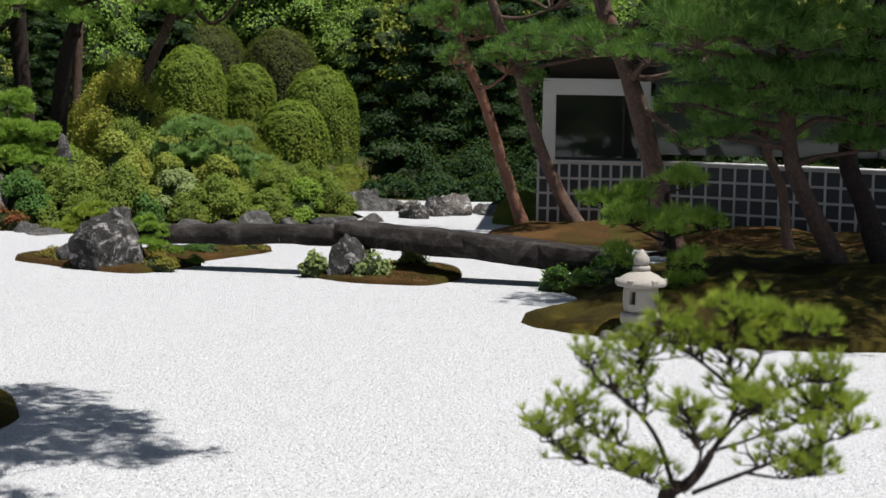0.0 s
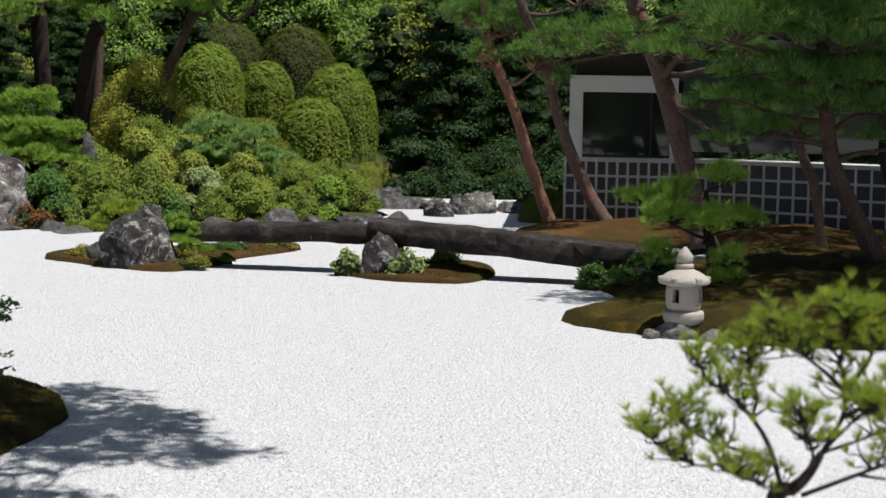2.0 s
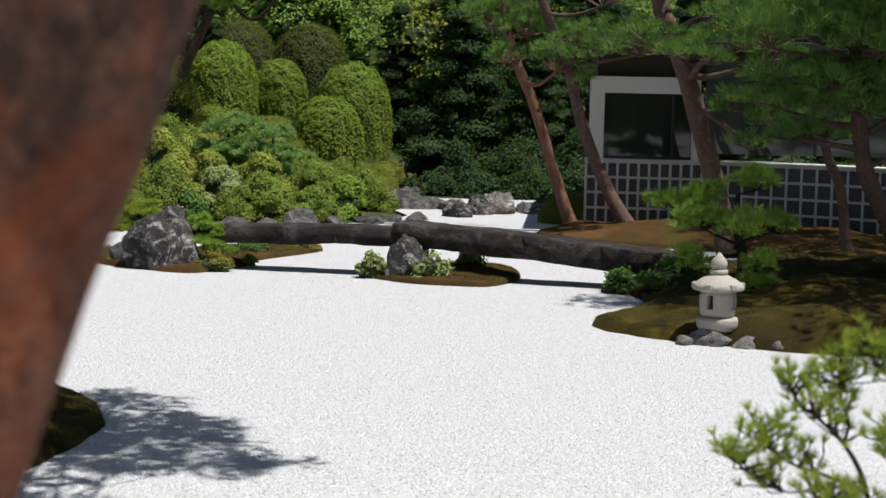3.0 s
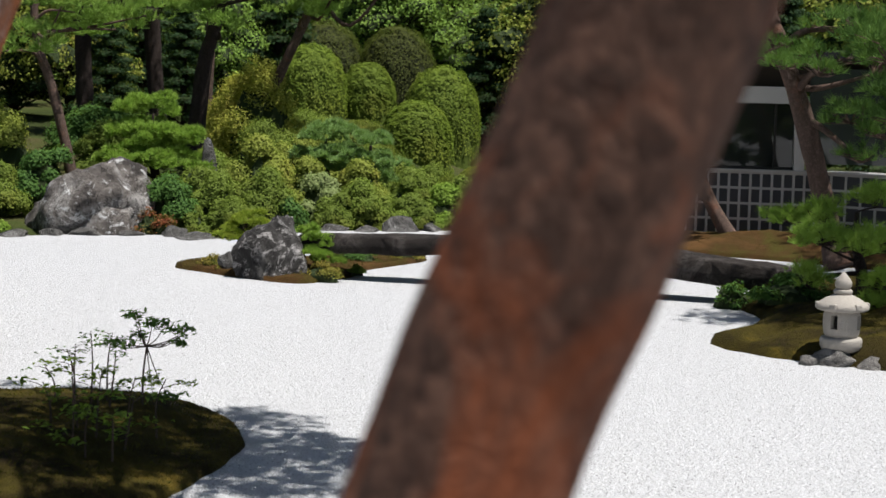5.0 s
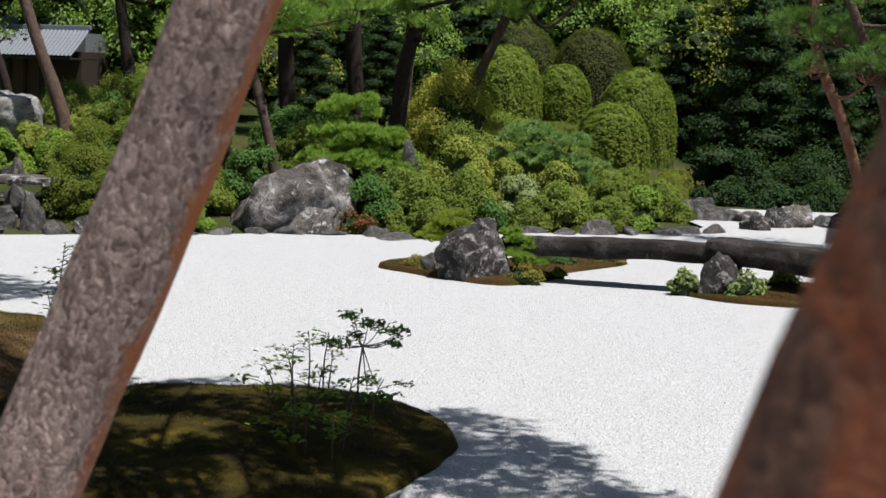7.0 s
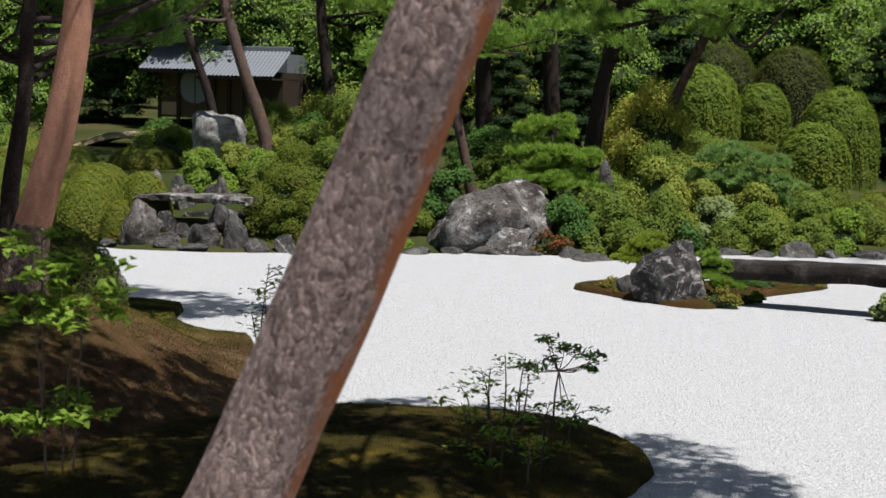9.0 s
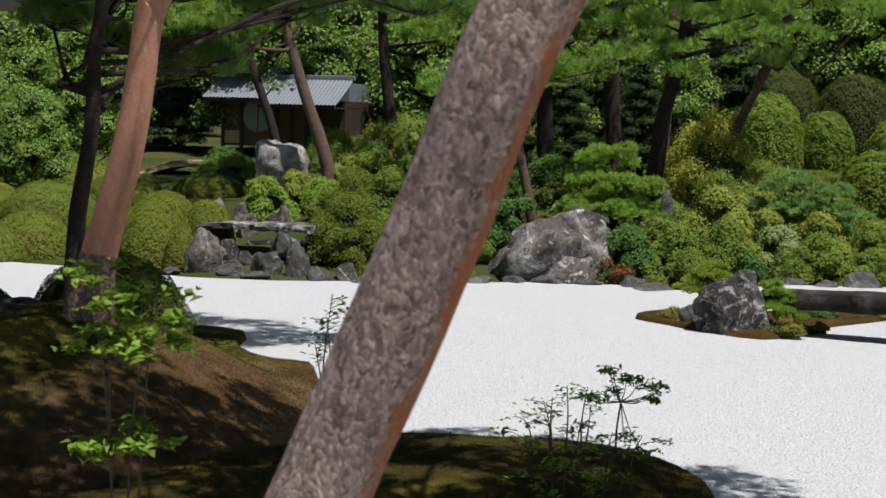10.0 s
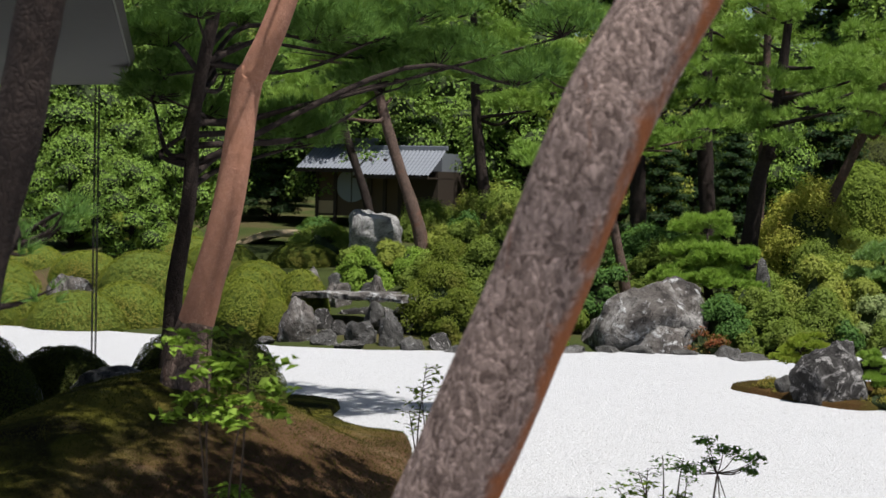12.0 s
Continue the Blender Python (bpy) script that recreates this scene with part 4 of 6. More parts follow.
def tea_house():
    ob = thing("tea_house", (-19.7, 30.0, 1.42), "low tea house with a grey tiled roof among pines", "tea house", turn=6)
    part("wall", box(0.65, 0.4, 0, 2.6, 3.0, 1.15), EARTH_WALL, ob)
    part("dado", box(0.63, 0.37, 0.05, 1.05, 0.41, 0.32, 0.004), STRAW, ob, "pale lower wall panel")
    part("dark_bay", box(2.6, 0.5, 0.0, 3.4, 2.6, 1.0), WOOD_DARK, ob)
    for x in (0.62, 1.05, 1.86, 2.2, 2.55):
        part("post", box(x, 0.33, -0.2, x + 0.07, 0.40, 1.25, 0.005), WOOD_DARK, ob)
    w = part("window", lathe([(0.36, -0.015), (0.36, 0.015)], 28), SHOJI, ob, "round pale paper window")
    w.matrix_basis = pose(1.46, 0.385, 0.66, 90)
    part("lattice_bar", box(-0.008, -0.36, 0.012, 0.008, 0.36, 0.03), WOOD_DARK, w)
    part("rail", box(0.6, 0.30, 0.95, 3.3, 0.36, 1.0, 0.005), WOOD_DARK, ob)

    def roof(x0, x1, y0, ym, z0, zm, name):
        vs, fs = [], []
        n = 26
        k = int((x1 - x0) / 0.085)
        for i in range(k * 4 + 1):
            x = x0 + (x1 - x0) * i / (k * 4)
            wave = 0.022 * abs(math.sin(math.pi * i / 4))
            for j in range(n + 1):
                f = j / n
                step = 0.012 * (1 - (j % 3) / 3)
                vs.append((x, y0 + (ym - y0) * f, z0 + (zm - z0) * (0.82 * f + 0.18 * f * f) + wave + step))
        for i in range(k * 4):
            for j in range(n):
                a = i * (n + 1) + j
                fs.append((a, a + n + 1, a + n + 2, a + 1))
        part("roof_slope", (vs, fs), ROOF_TILE, ob, "grey pantile slope")
        part("eave_board", box(x0, y0 + 0.02, z0 - 0.06, x1, y0 + 0.10, z0 - 0.005, 0.004), WOOD_DARK, ob)
        part("soffit", box(x0 + 0.05, y0 + 0.05, z0 - 0.05, x1 - 0.05, ym + 0.6, z0 - 0.02), WOOD_DARK, ob)
        part("ridge", box(x0 - 0.03, ym - 0.06, zm - 0.02, x1 + 0.03, ym + 0.06, zm + 0.09, 0.02), ROOF_TILE, ob)

    roof(0.35, 1.75, -0.15, 1.05, 1.00, 1.62, "main")
    roof(1.75, 3.45, -0.30, 0.85, 0.88, 1.46, "side")
    part("back_slope", box(0.4, 1.0, 0.95, 3.3, 3.2, 1.40), ROOF_TILE, ob)


tea_house()

solid("earth_path", beam([(-17.9, 24.9, 0.78), (-17.3, 25.0, 1.02), (-16.8, 25.05, 1.16), (-16.2, 25.1, 1.16)], 0.32, 0.06, 9), STRAW, "pale sandy path arching over the stream bed", "path")
far = thing("distant_building", (-7.7, 76.0, 4.2), "pale blue-grey building beyond the trees", "building")
part("wall", box(0, 0, 0, 5.2, 3.0, 3.4), SHOJI, far)
for i in range(5):
    part("window", box(0.3 + i * 1.0, -0.03, 1.1, 0.95 + i * 1.0, 0.02, 1.8), GLASS, far)
part("roof", box(-0.3, -0.4, 3.4, 5.5, 3.4, 3.6, 0.03), ROOF_TILE, far)

# eave of the neighbouring building, with a rain chain
EAVE = [(-6.16, 5.81), (-8.95, 9.77), (-10.74, 12.08), (-13.09, 11.83), (-15.59, 11.83), (-16.09, 5.81)]
eave = thing("near_eave", (0, 0, 0), "grey underside of a roof eave with a dark edge", "eave")
n = len(EAVE)
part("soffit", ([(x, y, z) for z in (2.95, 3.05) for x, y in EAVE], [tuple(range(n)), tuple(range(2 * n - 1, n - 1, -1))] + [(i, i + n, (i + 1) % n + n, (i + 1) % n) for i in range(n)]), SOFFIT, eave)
for i in range(3):
    (x0, y0), (x1, y1) = EAVE[i], EAVE[i + 1]
    part("fascia", tube([(x0, y0, 3.00), ((x0 + x1) / 2, (y0 + y1) / 2, 3.00), (x1, y1, 3.00)], [0.05] * 3, 6, 3), METAL, eave)
for k in (1, 2):
    part("seam", box(-13.09, EAVE[1][1] - 0.15 - k * 0.9, 2.942, -11.94, EAVE[1][1] - 0.125 - k * 0.9, 2.949), METAL, eave)
part("wall", box(-15.99, 5.91, -0.06, -15.64, 11.73, 2.95), EARTH_WALL, eave, "dark wall under the eave")
chain = thing("rain_chain", (-11.03, 12.07, 0.0), "double dark rain chain hanging from the eave", "rain chain")
for dx in (0.0, 0.045):
    for i in range(76):
        z = 0.05 + i * 0.038
        k = part("link", tube([(dx - 0.006, 0, z), (dx - 0.008, 0, z + 0.02), (dx, 0, z + 0.041), (dx + 0.008, 0, z + 0.02), (dx + 0.006, 0, z)], [0.006] * 5, 4, 2), METAL, chain)


# ---- pines ----
def auto_pads(top, spread, n, seed, size=0.5, flat=0.45):
    rng = np.random.default_rng(seed)
    out = []
    for i in range(n):
        a = rng.uniform(0, 6.28)
        f = (i + 0.5) / n
        r = spread * (0.35 + 0.65 * rng.random()) * (1.05 - 0.6 * f)
        s = size * rng.uniform(0.75, 1.25)
        out.append(((top[0] + r * math.cos(a), top[1] + r * math.sin(a), top[2] - (1 - f) * spread * 1.5 + rng.uniform(-.1, .1)), (s, s, s * flat)))
    return out


# outline of an unseen crown, placed to throw shade on gravel and moss
SHADE = [(-3.9, 8.1), (-3.5, 8.45), (-3.1, 8.5), (-2.2, 8.2), (-1.8, 8.0), (-1.44, 7.75), (-0.85, 7.1), (-0.58, 6.7), (-0.45, 6.1), (-0.58, 5.6), (-0.9, 5.2), (-1.0, 4.6), (-4.8, 4.6), (-4.8, 7.8)]


def shade_pads():
    """The wide high crown of the grey pine, unseen and laid out to cast its shade, in small clouds with gaps between
    them.
    """
    r = np.random.default_rng(77)
    out = []
    for i in range(9):
        for j in range(9):
            x, y = -4.7 + 0.52 * i + r.uniform(-0.14, 0.14), 4.7 + 0.50 * j + r.uniform(-0.14, 0.14)
            if inside(x, y, SHADE) and r.random() < 0.88:
                q = r.uniform(0.34, 0.50)
                out.append(((x, y, 4.4 + r.uniform(-0.15, 0.25)), (q, q * 0.9, 0.22)))
    return out


# near trunks
pine("leaning_pine", (0, 0, 0), [(-1.36, 0.32, -0.05), (-1.20, 0.36, 0.9), (-0.990, 0.45, 1.578), (-0.908, 0.45, 1.792), (-0.833, 0.45, 1.995), (-0.55, 0.45, 2.8), (-0.1, 0.9, 4.2)], [0.125, 0.108, 0.092, 0.090, 0.088, 0.085, 0.05],
     [((-0.7, 2.0, 4.9), (0.8, 0.7, 0.4)), ((-1.6, 1.2, 5.0), (0.7, 0.7, 0.4))], PINE, BARK_NEAR, "slanting red-brown pine trunk close to the path", 201, segs=48, limb_start=0.8, length=0.12, knobs=0.035)
pine("grey_barked_pine", (0, 0, 0), [(-3.46, 3.0, 0.0), (-3.17, 3.0, 0.6), (-2.985, 3.05, 1.02), (-2.69, 3.08, 1.72), (-2.42, 3.1, 2.37), (-1.9, 3.6, 3.4), (-1.2, 4.8, 4.4)], [0.17, 0.150, 0.136, 0.130, 0.124, 0.11, 0.07],
     shade_pads(), PINE, BARK_GREY,
     "leaning pine with grey plated bark flaking orange", 202, segs=64, limb_start=0.8, length=0.12, width=0.012, tufts=800, limb_r=0.05, stretch=0.005, knobs=0.05)
# its clouds near z 5 are out of view, added to shade the mound
red = pine("red_pine", (0, 0, 0), [(-7.15, 7.9, 0.25), (-7.08, 7.9, 0.82), (-7.0, 7.9, 1.15), (-6.8, 7.9, 1.81), (-6.66, 7.9, 2.62), (-6.60, 7.9, 2.74), (-6.41, 7.92, 3.16), (-6.1, 8.1, 4.3), (-5.9, 8.5, 5.4)], [0.19, 0.145, 0.115, 0.098, 0.090, 0.086, 0.08, 0.06, 0.04],
     [((-6.6, 7.5, 5.2), (0.55, 0.5, 0.3)), ((-5.9, 7.0, 5.1), (0.55, 0.5, 0.3)), ((-6.3, 6.5, 5.2), (0.5, 0.5, 0.3)), ((-5.2, 6.9, 5.1), (0.5, 0.45, 0.3)), ((-5.6, 5.8, 5.1), (0.6, 0.5, 0.3)), ((-5.0, 5.3, 5.2), (0.6, 0.5, 0.3)), ((-7.2, 12.1, 5.0), (0.9, 0.7, 0.35)), ((-8.0, 12.4, 5.0), (0.8, 0.6, 0.3)), ((-6.6, 6.3, 5.0), (0.7, 0.7, 0.4)), ((-7.4, 7.0, 5.0), (0.9, 0.7, 0.4)), ((-8.0, 6.0, 5.2), (1.0, 0.9, 0.4)), ((-7.0, 5.0, 5.2), (0.9, 0.8, 0.4)), ((-8.2, 8.0, 5.0), (0.9, 0.8, 0.4)), ((-9.0, 7.0, 5.1), (0.9, 0.8, 0.4)), ((-6.0, 5.2, 5.2), (0.7, 0.6, 0.4)), ((-7.0, 8.9, 5.2), (0.6, 0.6, 0.4)), ((-9.0, 5.2, 5.2), (1.0, 0.9, 0.4)), ((-6.3, 7.0, 5.3), (0.6, 0.5, 0.3)), ((-7.6, 6.0, 5.5), (0.9, 0.8, 0.35)), ((-5.4, 6.2, 5.2), (0.7, 0.6, 0.35))], PINE, BARK_RED,
     "tall pine with smooth salmon-red bark and a bent trunk", 203, segs=36, limb_start=0.86, length=0.14, width=0.013, tufts=700, limb_r=0.12, stretch=0.005, knobs=0.06)
part("bark_foot", tube([(-7.15, 7.9, 0.25), (-7.08, 7.9, 0.82), (-7.0, 7.9, 1.15)], [0.200, 0.155, 0.112], 36, 8, 0.08, 203), BARK_FOOT, red, "grey plated bark", True)
pine("dark_pine", (0, 0, 0), [(-8.02, 9.0, 0.35), (-7.98, 9.0, 0.71), (-7.94, 9.0, 1.29), (-7.83, 9.0, 1.91), (-7.80, 9.0, 2.52), (-7.7, 9.1, 3.3), (-7.6, 9.3, 4.4)], [0.085, 0.075, 0.064, 0.056, 0.05, 0.045, 0.03],
     [((-8.94, 10.2, 3.25), (0.29, 0.24, 0.17)), ((-9.16, 10.4, 2.71), (0.27, 0.23, 0.11)), ((-8.81, 10.6, 3.09), (0.34, 0.29, 0.16)), ((-8.78, 10.0, 2.92), (0.22, 0.18, 0.14)), ((-8.63, 10.4, 2.57), (0.20, 0.16, 0.16)), ((-8.39, 10.5, 3.33), (0.25, 0.21, 0.14)), ((-7.91, 10.6, 2.42), (0.41, 0.34, 0.27)), ((-7.64, 11.2, 3.27), (0.43, 0.36, 0.21)), ((-7.22, 11.8, 3.12), (0.46, 0.38, 0.21)), ((-6.68, 12.2, 3.00), (0.48, 0.40, 0.22)), ((-7.58, 11.5, 2.89), (0.43, 0.36, 0.19)), ((-6.32, 12.4, 3.42), (0.34, 0.29, 0.20)), ((-7.96, 10.50, 2.44), (0.38, 0.30, 0.13)), ((-8.19, 10.00, 2.92), (0.40, 0.35, 0.14)), ((-8.73, 10.00, 3.15), (0.50, 0.40, 0.15)), ((-9.04, 10.30, 2.77), (0.34, 0.30, 0.12)), ((-7.67, 10.50, 3.22), (0.55, 0.45, 0.20)), ((-7.80, 11.50, 3.18), (0.55, 0.45, 0.20)), ((-7.37, 11.50, 3.46), (0.60, 0.50, 0.22)), ((-7.45, 8.50, 3.18), (0.30, 0.30, 0.12)), ((-7.8, 9.8, 3.6), (0.7, 0.6, 0.25)), ((-9.0, 9.6, 3.7), (0.7, 0.6, 0.25))], PINE, BARK_DARK,
     "slim dark-barked pine behind the red one", 204, segs=14, limb_start=0.40, length=0.12, tufts=1300, stretch=0.008)
# dark bark stands in for the shade on this trunk
pine("edge_pine", (0, 0, 0), [(-4.94, 3.20, 0.10), (-4.75, 3.20, 1.55), (-4.56, 3.20, 2.12), (-4.50, 3.20, 2.39), (-4.46, 3.20, 2.57), (-4.24, 3.20, 3.56)], [0.11, 0.095, 0.085, 0.08, 0.078, 0.06],
     [((-5.27, 4.00, 1.78), (0.30, 0.28, 0.14)), ((-5.35, 4.00, 1.55), (0.28, 0.26, 0.14)), ((-5.14, 2.60, 4.4), (1.0, 0.9, 0.4))], PINE, BARK_DARK, "reddish pine trunk beside the eave, dark bark painting its shade", 205, segs=20, limb_start=0.05, length=0.09)

# small pine close to the camera
def bonsai():
    """A small open pine: a crooked trunk, forked boughs, and upright brushes of needles at the twig ends."""
    r = np.random.default_rng(7)
    ob = thing("bonsai_pine", (0, 0, -0.03), "small open-branched pine with bright green needles", "pine tree")
    trunk = [(0.40, 3.3, 0.0), (0.30, 3.28, 0.35), (0.280, 3.30, 0.710), (0.300, 3.30, 0.770), (0.330, 3.30, 0.780), (0.370, 3.31, 0.820), (0.400, 3.32, 0.870)]
    part("trunk", tube(trunk, [0.042, 0.034, 0.026, 0.020, 0.017, 0.014, 0.010], 14, 6, 0.12, 3), BARK_DARK, ob, smooth=True)
    boughs = [
        ([(0.300, 3.30, 0.770), (0.260, 3.27, 0.890), (0.210, 3.24, 0.970), (0.150, 3.20, 1.030), (0.090, 3.18, 1.080), (0.060, 3.16, 1.130)], 0.011),
        ([(0.210, 3.24, 0.970), (0.220, 3.25, 1.030), (0.200, 3.27, 1.080), (0.210, 3.28, 1.140)], 0.007),
        ([(0.280, 3.30, 0.840), (0.180, 3.33, 0.870), (0.080, 3.36, 0.900), (0.020, 3.38, 0.960)], 0.009),
        ([(0.210, 3.32, 0.860), (0.100, 3.30, 0.830), (0.010, 3.28, 0.860), (-0.070, 3.26, 0.930)], 0.006),
        ([(0.330, 3.30, 0.780), (0.400, 3.32, 0.870), (0.450, 3.33, 0.960), (0.460, 3.34, 1.030), (0.440, 3.33, 1.110), (0.390, 3.30, 1.180)], 0.012),
        ([(0.460, 3.34, 1.030), (0.520, 3.36, 1.110), (0.530, 3.38, 1.170), (0.520, 3.40, 1.220)], 0.008),
        ([(0.450, 3.33, 0.960), (0.540, 3.30, 1.020), (0.620, 3.27, 1.070), (0.700, 3.25, 1.080)], 0.009),
        ([(0.350, 3.30, 0.760), (0.480, 3.25, 0.830), (0.610, 3.20, 0.900), (0.730, 3.16, 0.960)], 0.011),
        ([(0.480, 3.25, 0.830), (0.590, 3.20, 0.830), (0.660, 3.16, 0.860)], 0.007),
        ([(0.400, 3.32, 0.870), (0.510, 3.40, 0.890), (0.610, 3.45, 0.920), (0.710, 3.50, 0.930)], 0.008),
        ([(0.460, 3.34, 1.030), (0.380, 3.30, 1.100), (0.300, 3.26, 1.160), (0.260, 3.24, 1.220)], 0.008),
        ([(0.530, 3.38, 1.170), (0.610, 3.40, 1.170), (0.670, 3.42, 1.180)], 0.006),
        ([(0.330, 3.30, 0.780), (0.360, 3.20, 0.880), (0.330, 3.14, 0.960), (0.310, 3.12, 1.010)], 0.008),
        ([(0.400, 3.32, 0.870), (0.470, 3.20, 0.990), (0.510, 3.16, 1.020)], 0.007),
        ([(0.440, 3.33, 1.110), (0.450, 3.30, 1.190), (0.450, 3.28, 1.250)], 0.006),
        ([(0.330, 3.30, 0.760), (0.230, 3.20, 0.810), (0.150, 3.14, 0.850)], 0.006),
        ([(0.600, 3.28, 1.030), (0.660, 3.30, 1.000), (0.730, 3.30, 0.990)], 0.005),
    ]
    cs, ws = [], []
    for pts, rad in boughs:
        part("bough", tube(pts, [0.68 * rad * (1 - 0.75 * k / (len(pts) - 1)) for k in range(len(pts))], 6, 5, 0.15, 5), BARK_DARK, ob, smooth=True)
        c = spline([(*p, 0.0) for p in pts], 8)[:, :3]
        for k in range(54):
            a = c[int(len(c) * (1 - 0.62 * r.random() ** 1.5) - 0.001)]
            e = a + unit(r.normal(size=3) * np.array([1, 1, 0.35]) + np.array([0, 0, 0.75])) * r.uniform(0.02, 0.085)
            part("twig", tube([a, (a + e) / 2 + r.normal(size=3) * 0.008, e], [0.0028, 0.0022, 0.0015], 4, 3), BARK_DARK, ob)
            cs.append(e)
            ws.append(unit(unit(e - a) * 0.7 + np.array([0, 0, 0.7])))
    v, f = needles(np.array(cs), np.array(ws), 40, 0.040, 0.0021, r, 0.60)
    part("crown", (v, f), PINE_BRIGHT, ob)


bonsai()

# right bank
pine("lantern_pine", (0, 0, 0), [(0.94, 12.9, 0.2), (0.93, 12.95, 0.5), (0.88, 13.0, 0.75), (0.88, 13.0, 1.0)], [0.06, 0.05, 0.035, 0.02],
     [((0.40, 13.4, 0.89), (0.20, 0.17, 0.09)), ((1.00, 12.9, 1.08), (0.22, 0.19, 0.11)), ((0.57, 12.7, 0.78), (0.23, 0.19, 0.11)), ((0.89, 12.6, 0.73), (0.19, 0.16, 0.13)), ((1.19, 13.1, 0.72), (0.17, 0.14, 0.10)), ((0.47, 12.7, 0.44), (0.15, 0.13, 0.10)), ((1.05, 12.6, 0.45), (0.12, 0.10, 0.08)), ((1.01, 12.6, 0.25), (0.13, 0.11, 0.09)), ((0.66, 13.2, 0.92), (0.17, 0.14, 0.10))],
     PINE_SHRUB, BARK_DARK, "low spreading pine behind the stone lantern", 207, length=0.085, width=0.006, per=16, tufts=1500)


def bank_pine(trunk, radii, pads, label, seed, bark=None, tufts=300, mat=None):
    return pine("pine", (0, 0, 0), trunk, radii, pads, mat or PINE, bark or BARK_MIX, label, seed, length=0.13, width=0.008, per=12, tufts=tufts, limb_start=0.45, segs=14, group="pines on the bank")


bank_pine([(-0.46, 21.0, 0.0), (-0.56, 21.0, 0.25), (-0.76, 21.0, 0.82), (-1.03, 21.0, 1.66), (-1.33, 21.0, 2.38), (-1.45, 21.0, 3.1), (-1.2, 21, 4.2)], [0.11, 0.09, 0.075, 0.07, 0.065, 0.06, 0.04],
          [((-1.44, 20.5, 2.29), (0.33, 0.28, 0.21)), ((-1.05, 20.7, 2.67), (0.36, 0.31, 0.22)), ((-0.74, 20.4, 2.17), (0.29, 0.24, 0.24)), ((-1.59, 21.0, 2.79), (0.30, 0.25, 0.19)), ((-1.75, 20.9, 2.80), (0.55, 0.5, 0.22)), ((-1.1, 20.8, 2.62), (0.5, 0.5, 0.2)), ((-1.9, 21.2, 3.3), (0.6, 0.6, 0.25)), ((-0.9, 21.0, 3.2), (0.6, 0.6, 0.25))], "slim leaning pine with reddish bark by the gallery", 211, BARK_WARM)
bank_pine([(0.36, 20.4, 0.0), (0.22, 20.45, 0.15), (-0.07, 20.5, 0.65), (-0.38, 20.5, 1.38), (-0.61, 20.5, 2.18), (-0.96, 20.5, 3.04), (-1.2, 20.5, 4.0)], [0.16, 0.11, 0.085, 0.075, 0.07, 0.06, 0.04],
          [((0.04, 20.0, 2.39), (0.34, 0.29, 0.11)), ((-0.46, 20.1, 2.48), (0.28, 0.24, 0.15)), ((-0.42, 20.1, 1.96), (0.16, 0.14, 0.12)), ((-0.5, 20.2, 2.30), (0.6, 0.5, 0.2)), ((0.0, 20.2, 2.55), (0.55, 0.5, 0.22)), ((0.3, 20.1, 2.38), (0.5, 0.5, 0.18)), ((-0.2, 20.3, 3.0), (0.6, 0.6, 0.25))], "leaning pine with dark rough bark by the gallery", 212)
bank_pine([(1.25, 17.4, 0.1), (1.17, 17.5, 0.42), (1.0, 17.5, 1.08), (0.76, 17.5, 1.89), (0.52, 17.5, 2.51), (0.39, 17.5, 2.88), (0.2, 17.5, 4.0)], [0.16, 0.125, 0.115, 0.105, 0.095, 0.09, 0.06],
          [((0.56, 16.9, 2.27), (0.27, 0.23, 0.11)), ((0.90, 16.8, 2.19), (0.28, 0.24, 0.10)), ((1.40, 17.0, 1.31), (0.23, 0.20, 0.12)), ((0.95, 17.2, 2.30), (0.5, 0.45, 0.16)), ((1.5, 17.2, 2.25), (0.5, 0.5, 0.18)), ((0.3, 17.3, 2.42), (0.5, 0.5, 0.16)), ((1.4, 17.0, 2.7), (0.7, 0.6, 0.25)), ((0.5, 17.3, 3.1), (0.8, 0.6, 0.25))], "stout leaning pine in front of the gallery window", 213)
bank_pine([(2.56, 17.6, 0.1), (2.52, 17.6, 0.3), (2.44, 17.6, 0.83), (2.26, 17.6, 1.28), (2.1, 17.5, 2.2)], [0.08, 0.065, 0.055, 0.05, 0.03],
          [((2.0, 17.4, 1.75), (0.6, 0.5, 0.2)), ((2.5, 17.4, 2.05), (0.6, 0.5, 0.2)), ((1.7, 17.4, 1.55), (0.45, 0.4, 0.16)), ((1.3, 17.3, 1.72), (0.4, 0.4, 0.16)), ((2.3, 17.3, 1.42), (0.4, 0.4, 0.15))], "thin pale-barked pine by the tiled wall", 214)
